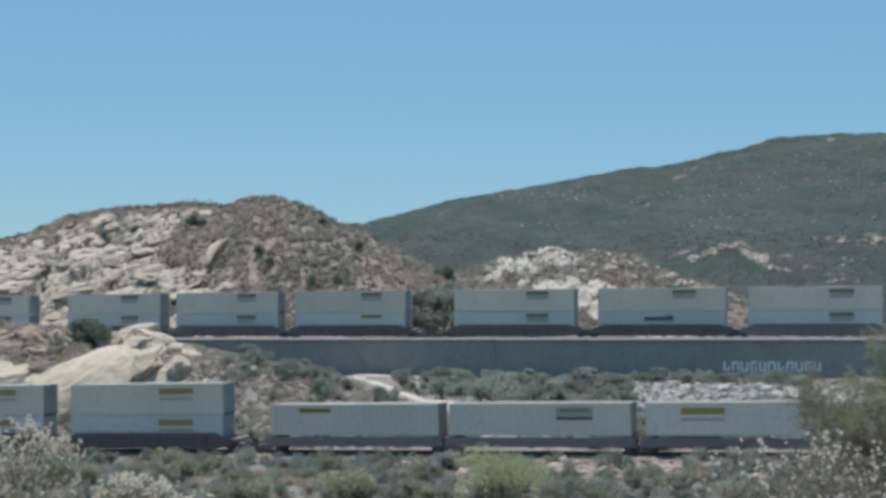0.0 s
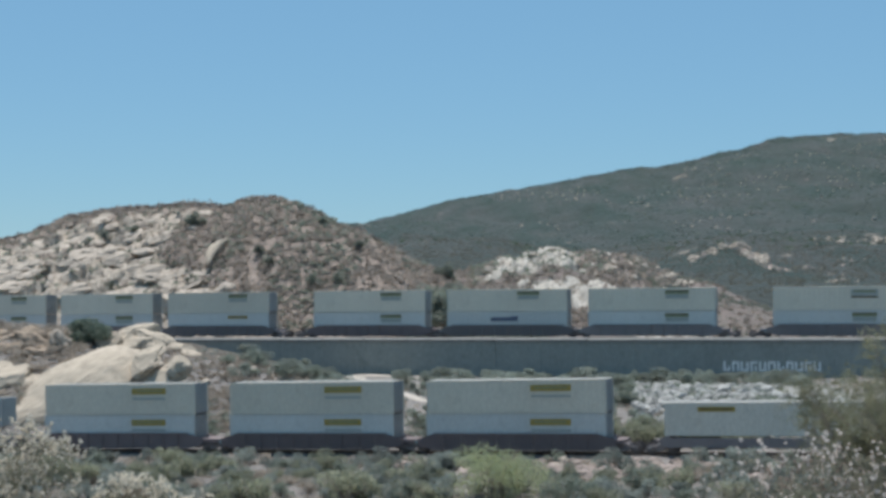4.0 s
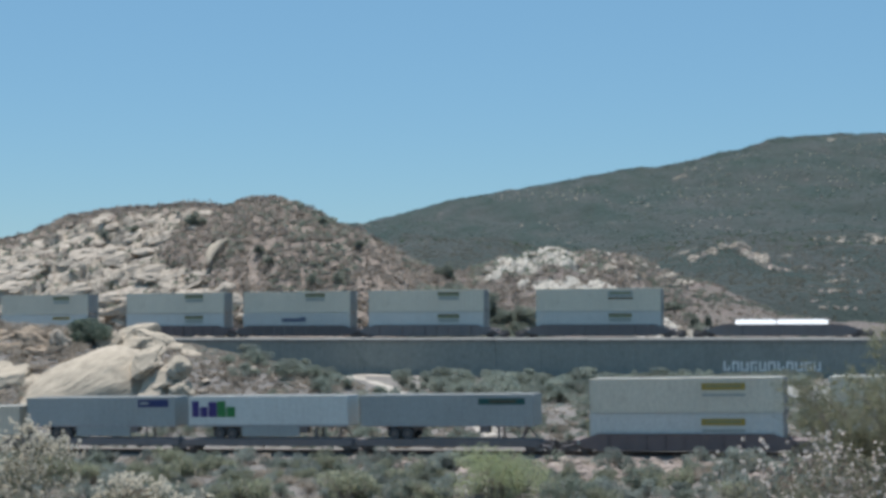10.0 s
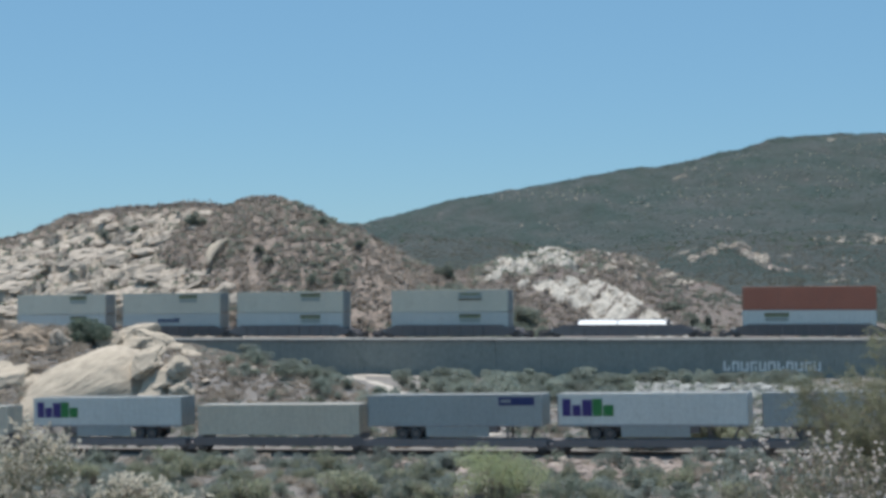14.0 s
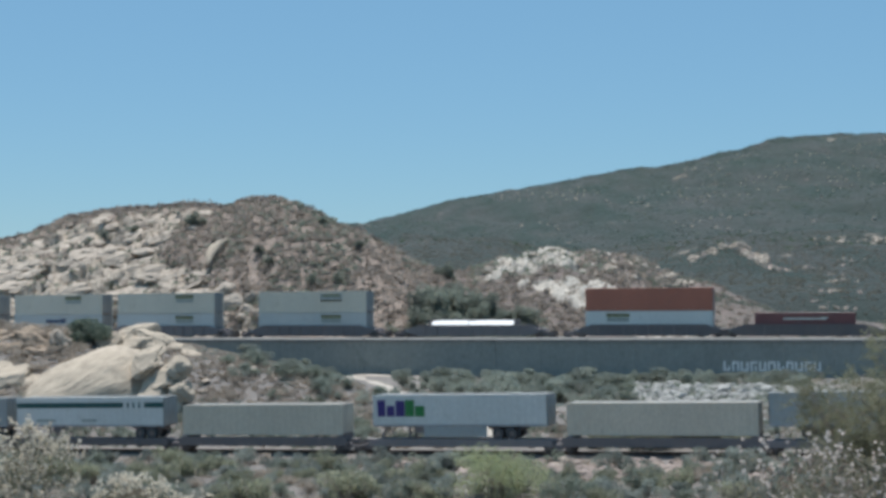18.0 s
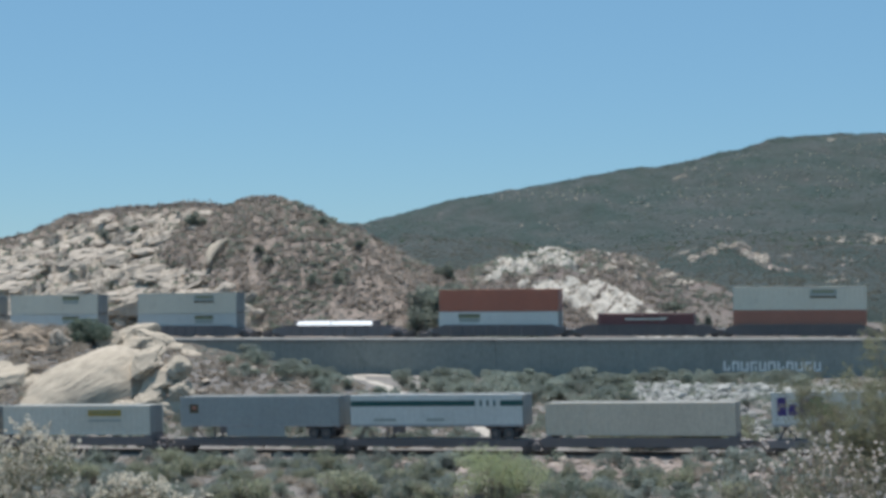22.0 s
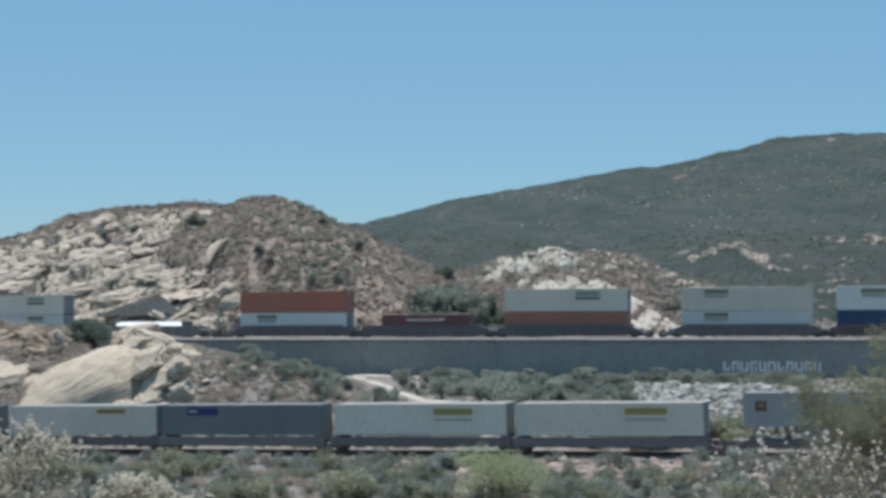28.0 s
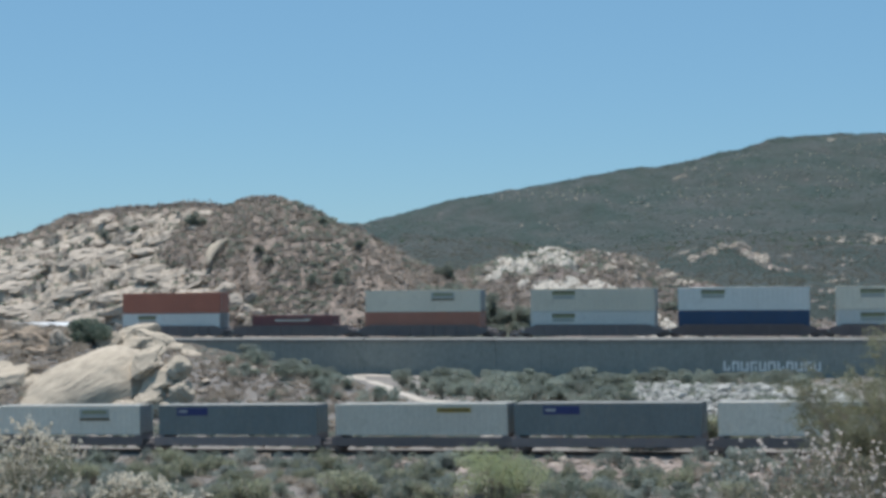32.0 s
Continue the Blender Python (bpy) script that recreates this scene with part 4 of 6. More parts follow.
for i, (s, kind, paint, decal) in enumerate(LOW):
    gap_r = LOW[i - 1][0] - s - LL if i else 3.0
    gap_l = s - (LOW[i + 1][0] + LL) if i + 1 < len(LOW) else 3.0
    lt = -(LL / 2 + (max(gap_l, 0.6) / 2 if gap_l < 2.6 else 0.4))
    rt = None if gap_r < 2.6 else LL / 2 + 0.4
    at = ATS.get(s, 0.7)
    mid = s + LL / 2
    if kind == "d":
        lt = -(LL / 2 + (gap_l / 2 if gap_l < 4 else 1.5))
        rt = None if gap_r < 4 else LL / 2 + 1.5
        ride(well_car(LL, "car_brown", 0.45, lt, rt, "brown steel well car under stacked white containers"), LOWER, mid)
        ride(container(LL, "white_cool", WHITE, decal, CH, False, at, 2.6), LOWER, mid, 0.45)
        ride(container(LL, "white_warm", WHITE, decal, CH, False, at, 2.6), LOWER, mid, 0.46 + CH)
    elif kind == "s":
        ride(spine_car(LL, lt, rt, "dark steel spine car carrying one container", True), LOWER, mid)
        words = {"white": "white freight container riding alone on a spine car", "beige": "plain beige freight container on a spine car", "slate": "dark slate green container with a blue panel"}[paint]
        ride(container(LL, paint, words, decal, 2.75, False, at, 2.6), LOWER, mid, 1.5)
    else:
        rear = -1 if s > 0 else 1
        words = {"grey": "grey road trailer chained on a spine car", "white_bright": "white road trailer with purple and green blocks"}[paint]
        if s == -61.4:
            words = "white road trailer with a dark green stripe"
        ride(spine_car(LL, lt, rt, "dark steel spine car carrying a road trailer"), LOWER, mid)
        ride(trailer(paint, words, decal, at, rear, "teal" if s == -61.4 else "", s in (28.1, -24.2, 10.6, -78.6), 2.0 if s in (-61.4, -78.6) else 3.9), LOWER, mid, 1.15)


def along(line, t):
    """Metres that a train has gone along its line since 16 s."""
    u = t - 16.0
    return -4.951337 * u + 0.003158 * u * u if line is UPPER else 8.82712 * u - 0.008021 * u * u


def motions():
    for th, line, s, up in RIDERS:
        walk(th, [(2.0 * k, line_pose(line, s + along(line, 2.0 * k), 0.0, up)) for k in range(17)])
    lower = {th for th, line, s, up in RIDERS if line is LOWER}
    for w, x in WHEELS:
        line, step = (LOWER, 2) if w.parent.parent in lower else (UPPER, 4)
        rows = []
        for k in range(0, 961, step):
            turn = (along(line, k / FPS) - along(line, 0.0)) / 0.46
            rows.append((k / FPS, pose(x, 0, 0.46) @ Matrix.Rotation(turn, 4, "Y")))
        walk(w, rows)
    # near plants stir in the wind
    for th, size, pace, lag in SWAYING:
        home = th.matrix_basis.copy()
        walk(th, [(k * 0.8, home @ pose(0, 0, 0, size * math.sin(pace * k + lag), size * 1.3 * math.sin(0.7 * pace * k + 2 * lag), 0)) for k in range(41)])

# ---- rocks ----


def rock_mesh(name, seed, material, flat=0.7, sub=2, facet=True, crag=0.1):
    """An angular boulder about 2 m across with its base at z = -0.5."""
    bm = bmesh.new()
    bmesh.ops.create_icosphere(bm, subdivisions=sub, radius=1.0)
    r = random.Random(seed)
    cuts = [(Vector((r.gauss(0, 1), r.gauss(0, 1), r.gauss(0, 0.8))).normalized(), r.uniform(0.62, 0.95)) for _ in range(11)]
    for v in bm.verts:
        p = v.co.normalized()
        d = 1.15
        for n, h in cuts:
            k = p.dot(n)
            if k > 0.05:
                d = min(d, h / k)
        d += crag * noise.noise(p * 2.3 + Vector((seed, 0, 0))) + 0.5 * crag * noise.noise(p * 5.1 + Vector((0, seed, 0)))
        v.co = p * d
        v.co.z *= flat
    me = bpy.data.meshes.new(name)
    bm.to_mesh(me)
    bm.free()
    me.materials.append(material)
    if not facet:
        me.shade_smooth()
    return me


ROCKS = [rock_mesh("rock", i, M["white_rock"], 0.75) for i in range(6)]
RUBBLE = [rock_mesh("stone", 130 + i, M["white_rock"], 0.8, 1) for i in range(3)]
BROWN = [rock_mesh("rock", 20 + i, M["brown_rock"], 0.7) for i in range(5)]
BLOCK = [rock_mesh("boulder", 60 + i, M["granite"], 1.0, 3) for i in range(5)]
PALE = [rock_mesh("boulder", 40 + i, M["granite"], 0.65, 3, False) for i in range(6)]
LEDGES = [rock_mesh("granite_block", 80 + i, M["granite"], 1.0, 3, True, 0.42) for i in range(8)]
SLABS = [rock_mesh("boulder", 110 + i, M["dome"], 1.0, 4, True, 0.13) for i in range(6)]
rd = random.Random(5)


def gz(x, y):
    return float(ground_z(np.array([float(x)]), np.array([float(y)]))[0])


def hz(x, y):
    return float(hill_z(np.array([float(x)]), np.array([float(y)]))[0])


def oz(x, y):
    return float(out_z(np.array([float(x)]), np.array([float(y)]))[0])


def behind(x, d):
    """The distance ahead of a place d metres behind the middle of the lower line."""
    return float(line_yz(LOWER, np.array([float(x)]))[0][0]) + d


def put_rock(me, x, y, z, size, parent=None, name="rock", stretch=None):
    ob = new(name, me)
    ob.parent = parent
    sx, sy, sz = stretch or (rd.uniform(0.8, 1.3), rd.uniform(0.8, 1.2), rd.uniform(0.75, 1.1))
    turn = Euler((rd.uniform(-0.3, 0.3), rd.uniform(-0.3, 0.3), rd.uniform(0, 6.28)))
    ob.matrix_basis = Matrix.LocRotScale((x, y, z), turn, (size * sx / 2, size * sy / 2, size * sz / 2))
    return ob


# slope of broken white stone between the lines
riprap = tagged(new("riprap_slope"), "slope of broken white rock between the two lines", "rock pile")
for i in range(290):
    x, d = (rd.uniform(20.5, 43), rd.uniform(36, 54)) if i < 200 else (rd.uniform(19.5, 29), rd.uniform(9, 36))
    y = behind(x, d)
    put_rock(rd.choice(ROCKS), x, y, gz(x, y) + 0.1, rd.uniform(0.7, 1.8), riprap)
rubble_v, rubble_f = [], []
for i in range(1500):
    x, d = (rd.uniform(20, 43), rd.uniform(34, 55)) if i % 3 else (rd.uniform(19, 29.5), rd.uniform(8, 36))
    y, s = behind(x, d), rd.uniform(0.2, 0.55)
    c, me = Vector((x, y, gz(x, y) + 0.25 * s)), RUBBLE[i % 3]
    turn = Euler((rd.uniform(0, 6), rd.uniform(0, 6), rd.uniform(0, 6))).to_matrix() * s
    if i % 2:
        continue
    a = len(rubble_v)
    rubble_v += [tuple(c + turn @ v.co) for v in me.vertices]
    rubble_f += [tuple(a + k for k in p.vertices) for p in me.polygons]
tagged(new("rubble", mesh_of("rubble", rubble_v, rubble_f, M["white_rock"], True)), "small broken white stone filling the slope", "rubble", "", "stuff")
# stones in the scrub before the lower line
stones = tagged(new("stone_scatter"), "brown and pale stones scattered on the trackside", "rock pile")
for i in range(210):
    x = rd.uniform(8, 25) if i < 170 else rd.uniform(-32, 32)
    y = behind(x, -rd.uniform(4.5, 15))
    put_rock(rd.choice(BROWN if rd.random() < 0.92 else PALE), x, y, gz(x, y) + 0.05, rd.uniform(0.5, 1.5), stones)

# ---- the knoll with its smooth dome ----


def dome(x, y, z, rx, ry, rz, seed, material, label, turn=0.0):
    """A bare granite dome: a long straight flank to one side, a steep end to the other, joints that climb across it."""
    bm = bmesh.new()
    bmesh.ops.create_icosphere(bm, subdivisions=6, radius=1.0)
    for v in bm.verts:
        p = v.co.copy()
        u = abs(p.x)
        if p.x < 0:
            flank = (1 - u ** 1.5) / max(0.05, math.sqrt(1 - min(u, 0.995) ** 2))
            q = Vector((p.x * rx * 1.56, p.y * ry, p.z * rz * min(1.0, flank)))
        else:
            q = Vector((p.x * rx, p.y * ry, p.z * rz))
        away = p.normalized()
        w = 0.55 * noise.noise(q * 0.16 + Vector((seed, 0, 0))) + 0.16 * noise.noise(q * 0.6 + Vector((0, seed, 0))) + 0.05 * noise.noise(q * 2.2)
        for k, (tilt, gap) in enumerate(((0.55, 2.4), (0.62, 1.1))):
            bed = (q.z - tilt * q.x + 0.5 * q.y) / gap + 0.8 * noise.noise(q * 0.2 + Vector((0, 0, seed + 5 * k)))
            share = bed - math.floor(bed)
            w -= (0.2, 0.08)[k] * (1 - min(1.0, share / 0.16)) * max(0.0, noise.noise(q * 0.3 + Vector((9 * k, seed, 0))) + 0.45)
        v.co = q + away * w
    me = bpy.data.meshes.new("boulder")
    bm.to_mesh(me)
    bm.free()
    me.materials.append(material)
    me.shade_smooth()
    ob = tagged(new("boulder", me), label, "boulder")
    ob.matrix_basis = pose(x, y, z, 0, 0, turn)
    return ob


dome(-36.9, 176.0, EYE - 15.2, 9.0, 9.0, 8.1, 3, M["dome"], "huge smooth tan granite dome beside the track", 24)


def slab(me, x, y, z, sx, sy, sz, tilt, lean, turn, label, group):
    """A leaning slab, sx long, sy deep and sz thick; tilt: how far its right end rises."""
    ob = tagged(new("boulder", me), label, "boulder", group)
    ob.matrix_basis = Matrix.LocRotScale((x, y, z), Euler((radians(lean), radians(-tilt), radians(turn))), (sx / 2, sy / 2, sz / 2))
    return ob


# pale rocks along the crest behind the dome
for x, y, z, sx, sz, tilt in ((-38.8, 185.0, 13.7, 2.6, 1.5, 12), (-36.4, 186.5, 14.2, 4.6, 2.0, 14), (-34.4, 186.0, 13.9, 4.0, 1.9, -16), (-32.6, 185.4, 13.2, 3.2, 1.7, -22), (-36.0, 184.0, 13.3, 3.4, 1.3, 6), (-30.6, 184.0, 12.5, 2.8, 1.4, -14), (-29.2, 182.5, 11.7, 2.2, 1.3, -8), (-33.8, 183.8, 12.9, 2.4, 1.2, -10)):
    slab(rd.choice(SLABS), x, y, EYE - 20.45 + z, sx * 1.25, 2.6, sz * 0.95, tilt * 1.2, 30, rd.uniform(-20, 20), "broken pale granite slab on the crest of the knoll", "boulders on the knoll")
# leaning slabs with dark clefts below them at the end of the dome
for x, y, z, sx, sy, sz, tilt, lean in ((-31.0, 170.0, 11.7, 4.6, 4.6, 1.5, 30, 6), (-29.2, 168.6, 10.0, 5.2, 4.4, 1.4, 24, 8), (-27.4, 168.6, 11.0, 2.8, 3.2, 2.2, -10, 14), (-30.0, 167.6, 8.3, 4.6, 4.2, 1.6, 16, 4), (-26.9, 167.4, 8.6, 3.0, 3.2, 2.2, -14, 10), (-28.0, 166.6, 7.0, 3.6, 2.8, 1.6, -8, 6), (-33.0, 167.0, 6.9, 3.4, 2.4, 1.3, 8, 4)):
    slab(rd.choice(SLABS), x - 0.9, y, EYE - 20.2 + z, sx * 0.95, sy * 0.9, sz, tilt, lean + 26, rd.uniform(-14, 14), "leaning pale granite slab over a dark cleft", "boulders on the knoll")
# weathered tan bank above the low end of the dome
for x, y, z, sx, sz, tilt in ((-52.5, 188.0, 13.0, 7.5, 3.0, 3), (-48.8, 187.2, 12.8, 5.4, 3.2, -4), (-46.0, 186.2, 12.6, 3.6, 3.6, 5), (-50.5, 184.2, 11.7, 6.0, 2.4, 6), (-46.8, 183.0, 11.6, 4.2, 2.6, -6), (-44.3, 185.4, 12.6, 2.2, 3.8, 3)):
    bank = slab(rd.choice(LEDGES), x, y, z, sx, 4.0, sz, tilt, -8, rd.uniform(-15, 15), "weathered tan earth bank with a crumbling face", "tan banks")
    bank.material_slots[0].link = "OBJECT"
    bank.material_slots[0].material = M["tan_earth"]
# low pale slabs at the foot of the bank
for x, y, z, sx, sz, tilt in ((-47.6, 175.0, 9.5, 6.0, 1.8, 12), (-50.2, 176.4, 9.9, 4.5, 1.6, 8), (-45.6, 173.6, 8.6, 3.6, 1.3, 16)):
    slab(rd.choice(SLABS), x, y, z, sx, 3.6, sz, tilt, 28, rd.uniform(-12, 12), "low pale granite slab at the foot of the bank", "boulders on the knoll")
# loose boulders round about
for x, y, z, sz, st in ((-44.0, 183.2, -6.9, 2.6, (0.7, 0.8, 1.3)), (-45.1, 184.0, -6.4, 2.0, (0.8, 0.8, 1.2)), (-43.6, 182.6, -8.4, 2.0, (0.9, 0.8, 0.9)), (-47.6, 174.6, -11.2, 4.5, (1.3, 0.7, 0.4)), (-50.0, 177.6, -10.4, 3.8, (1.2, 0.8, 0.4)), (-20.0, 172.4, -12.76, 1.6, (1, 0.8, 1)), (-20.8, 174.1, -12.03, 1.2, (1.2, 0.8, 0.6)), (-18.5, 174.2, -12.52, 1.3, (1, 1, 0.7)), (-24, 173.9, -12.33, 1.4, (1, 1, 0.7))):
    tagged(put_rock(rd.choice(LEDGES), x, y, EYE + z - 0.15 * sz, sz, None, "boulder", (st[0] * 0.9, st[1], max(st[2], 0.6))), "pale granite boulder on the scrubby knoll", "boulder", "boulders on the knoll")
for i in range(26):
    x = rd.uniform(-34, -12)
    y = behind(x, rd.uniform(15, 36))
    tagged(put_rock(rd.choice(PALE + BROWN), x, y, gz(x, y) + 0.1, rd.uniform(0.5, 1.3), None, "boulder"), "small weathered boulder in dry scrub", "boulder", "boulders on the knoll")

# boulders on the hill


def great_slab(x, y, z, sx, sy, sz, tilt, lean, label):
    """A thick sheared slab that thins towards its low end, with a plain overhanging face."""
    bm = bmesh.new()
    bmesh.ops.create_cube(bm, size=2.0)
    bmesh.ops.subdivide_edges(bm, edges=list(bm.edges), cuts=7, use_grid_fill=True)
    for v in bm.verts:
        c = v.co.copy()
        thick = 0.35 + 0.325 * (c.x + 1)
        q = Vector((c.x * sx / 2 - 0.35 * sz * c.z, c.y * sy / 2, sz * (0.5 - thick * (0.5 - 0.5 * c.z))))
        v.co = q + 0.4 * noise.noise_vector(q * 0.45) + 0.16 * noise.noise_vector(q * 1.4)
    me = bpy.data.meshes.new("boulder")
    bm.to_mesh(me)
    bm.free()
    me.materials.append(M["granite"])
    ob = tagged(new("boulder", me), label, "boulder", "boulders on the hill")
    ob.matrix_basis = pose(x, y, z, lean, -tilt, 0)
    return ob


great_slab(-45.4, 241.6, 14.7, 9.5, 6.0, 4.2, 19, -12, "great tilted slab with a shaded overhanging face")


def mz(x, y):
    return float(mountain_z(np.array([float(x)]), np.array([float(y)]))[0])


def up_hill(x, s):
    """The distance ahead of a place a share s of the way up the hill."""
    yu = float(line_yz(UPPER, np.array([float(x)]))[0][0])
    return yu + 5.5 + s * (float(290 - 45 * smooth(-60, 5, np.array(float(x)))) - yu - 5.5)


def up_rise(x, s):
    yu = float(line_yz(UPPER, np.array([float(x)]))[0][0])
    return yu + 5.0 + s * (float(252 - 20 * smooth(33, 52, np.array(float(x)))) - yu - 5.0)


shell = bmesh.new()
bmesh.ops.create_icosphere(shell, subdivisions=5, radius=1.0)
for v in shell.verts:
    p = v.co.copy()
    up = 0.5 + 0.5 * p.z
    mid = np.interp(up, (0, 0.35, 0.65, 0.85, 1), (0.2, 0.2, 0.33, 0.58, 0.95))
    half = np.interp(up, (0, 0.1, 0.35, 0.65, 0.85, 1), (0.02, 0.12, 0.21, 0.27, 0.2, 0.02))
    flat = Vector((p.x, p.y, 0))
    flat = flat.normalized() if flat.length > 1e-6 else flat
    v.co = Vector((3.5 * (mid + half * flat.x - 0.4), 0.55 * flat.y * min(1.0, 5 * half), 7.4 * (up - 0.5))) * (1 + 0.03 * noise.noise(p * 2.5))
shell_me = bpy.data.meshes.new("boulder")
shell.to_mesh(shell_me)
shell.free()
shell_me.materials.append(M["dome"])
shell_me.shade_smooth()
shell_ob = tagged(new("boulder", shell_me), "upright pale shell-shaped slab on the hillside", "boulder", "boulders on the hill")
shell_ob.matrix_basis = pose(-36.0, 250.0, 24.9, -56, 0, 0)
for x, y, z, sz in ((-30.9, 235.0, 17.0, 3.6), (-28.4, 235.2, 17.6, 3.2), (-32.5, 239.0, 19.0, 3.4), (-28.9, 232.8, 15.9, 2.8), (-34.0, 238.0, 17.6, 2.8), (-26.6, 233.6, 16.3, 2.2)):
    tagged(put_rock(rd.choice(BLOCK), x, y, z - 0.3, sz, None, "boulder", (1.2, 0.9, 0.8)), "big rounded pale boulder at the foot of the hill", "boulder", "boulders on the hill")
for i in range(54):
    if i < 14:
        x, u = rd.uniform(-72, -36), rd.uniform(0.1, 0.85)
    elif i < 34:
        x, u = rd.uniform(-50, -20), rd.uniform(0.03, 0.15)
    else:
        x, u = rd.uniform(-36, -5), rd.uniform(0.1, 0.85)
    y = up_hill(x, u)
    sz = rd.uniform(1.0, 2.4) if i < 34 else rd.uniform(0.4, 1.2)
    tagged(put_rock(rd.choice(PALE + BLOCK), x, y, hz(x, y) - 0.12 * sz, sz, None, "boulder"), "pale granite boulder on the scrubby hillside", "boulder", "boulders on the hill")
for i in range(100):
    x, u = (rd.uniform(5, 24), rd.uniform(0.7, 1.0)) if i < 30 else (rd.uniform(23, 37), rd.uniform(0.62, 1.0))
    y = up_rise(x, u)
    tagged(put_rock(rd.choice(LEDGES + BLOCK), x, y, oz(x, y) - 0.25, rd.uniform(0.5, 1.7), None, "boulder"), "pale angular boulder on the rocky rise", "boulder", "boulders on the rise")
# tilted blocks that make up the rocky side of the hill
n = 0
while n < 150:
    x, u = rd.uniform(-76, -27), rd.uniform(0.03, 0.92)
    y = up_hill(x, u)
    if rd.random() > float(hill_rock(np.array([x]), np.array([y]))[0]) + 0.05:
        continue
    n += 1
    size = rd.uniform(0.32, 0.9) * (1.25 - 0.4 * u)
    block = tagged(new("granite_block", rd.choice(LEDGES)), "tilted block of pale granite on the hillside", "rock", "granite blocks on the hill")
    block.matrix_basis = Matrix.LocRotScale((x, y, hz(x, y) - 0.5 * size), Euler((radians(rd.gauss(20, 8)), radians(rd.gauss(-15, 6)), radians(rd.gauss(4, 14)))), (size * rd.uniform(2.0, 4.8), size * 2.4, size * rd.uniform(0.7, 1.2)))
# long ledges that climb across the rocky side
n = 0
while n < 75:
    x, u = rd.uniform(-76, -32), rd.uniform(0.05, 0.86)
    y = up_hill(x, u)
    if float(hill_rock(np.array([x]), np.array([y]))[0]) < 0.45:
        continue
    n += 1
    ledge = tagged(new("granite_ledge", rd.choice(LEDGES)), "long tilted ledge of tan granite on the hillside", "rock", "granite ledges on the hill")
    size = rd.uniform(0.7, 1.1)
    ledge.matrix_basis = Matrix.LocRotScale((x, y, hz(x, y) - 0.3), Euler((radians(rd.gauss(26, 6)), radians(rd.gauss(-13, 4)), radians(rd.gauss(2, 8)))), (size * rd.uniform(2.6, 5.0), size * 2.0, size * rd.uniform(0.5, 0.9)))
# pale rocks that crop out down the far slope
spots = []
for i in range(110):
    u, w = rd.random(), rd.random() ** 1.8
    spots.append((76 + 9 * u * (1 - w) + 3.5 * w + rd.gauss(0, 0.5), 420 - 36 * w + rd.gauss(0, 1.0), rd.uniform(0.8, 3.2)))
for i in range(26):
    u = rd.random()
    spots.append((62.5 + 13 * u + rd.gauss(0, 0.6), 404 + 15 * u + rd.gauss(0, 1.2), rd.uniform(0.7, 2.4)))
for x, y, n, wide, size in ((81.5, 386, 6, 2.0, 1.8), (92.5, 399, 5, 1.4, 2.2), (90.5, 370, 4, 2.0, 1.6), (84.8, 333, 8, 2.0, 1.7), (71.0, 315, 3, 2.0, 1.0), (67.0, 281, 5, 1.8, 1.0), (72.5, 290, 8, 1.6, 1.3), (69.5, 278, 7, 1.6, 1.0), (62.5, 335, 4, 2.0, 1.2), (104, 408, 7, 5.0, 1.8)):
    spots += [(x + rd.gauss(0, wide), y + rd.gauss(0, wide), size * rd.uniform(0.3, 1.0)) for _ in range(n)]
stones = {"granite": ([], []), "brown_rock": ([], [])}


def join_stone(me, x, y, z, size, stretch):
    """One far stone, added to the joined rest of its rock."""
    turn = Euler((rd.uniform(-0.3, 0.3), rd.uniform(-0.3, 0.3), rd.uniform(0, 6.28)))
    m = Matrix.LocRotScale((x, y, z), turn, tuple(0.5 * size * k for k in stretch))
    v, f = stones["brown_rock" if me in BROWN else "granite"]
    a = len(v)
    v += [tuple(m @ p.co) for p in me.vertices]
    f += [tuple(a + k for k in p.vertices) for p in me.polygons]


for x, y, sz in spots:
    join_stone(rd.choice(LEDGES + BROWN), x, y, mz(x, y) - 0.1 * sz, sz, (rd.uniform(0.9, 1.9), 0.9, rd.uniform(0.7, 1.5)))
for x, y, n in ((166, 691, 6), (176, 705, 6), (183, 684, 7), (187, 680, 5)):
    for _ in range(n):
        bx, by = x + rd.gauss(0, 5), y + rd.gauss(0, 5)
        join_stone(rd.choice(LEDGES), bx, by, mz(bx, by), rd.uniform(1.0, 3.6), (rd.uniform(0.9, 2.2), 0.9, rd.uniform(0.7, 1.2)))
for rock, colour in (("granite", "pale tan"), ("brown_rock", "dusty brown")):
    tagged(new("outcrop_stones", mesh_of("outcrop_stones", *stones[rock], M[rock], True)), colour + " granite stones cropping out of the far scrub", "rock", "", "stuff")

# ---- plants ----
prng = np.random.default_rng(21)


def leaf_quads(centres, size, g, flat=0.4):
    """Small bent leaves round the given centres."""
    n = len(centres)
    a = g.normal(size=(n, 3))
    a /= np.linalg.norm(a, axis=1)[:, None]
    b = np.cross(a, g.normal(size=(n, 3)))
    b /= np.linalg.norm(b, axis=1)[:, None]
    sz = size * g.uniform(0.6, 1.4, (n, 1))
    v = np.stack([centres - a * sz, centres + b * sz * flat, centres + a * sz, centres - b * sz * flat], 1).reshape(-1, 3)
    return v, np.arange(4 * n).reshape(-1, 4)


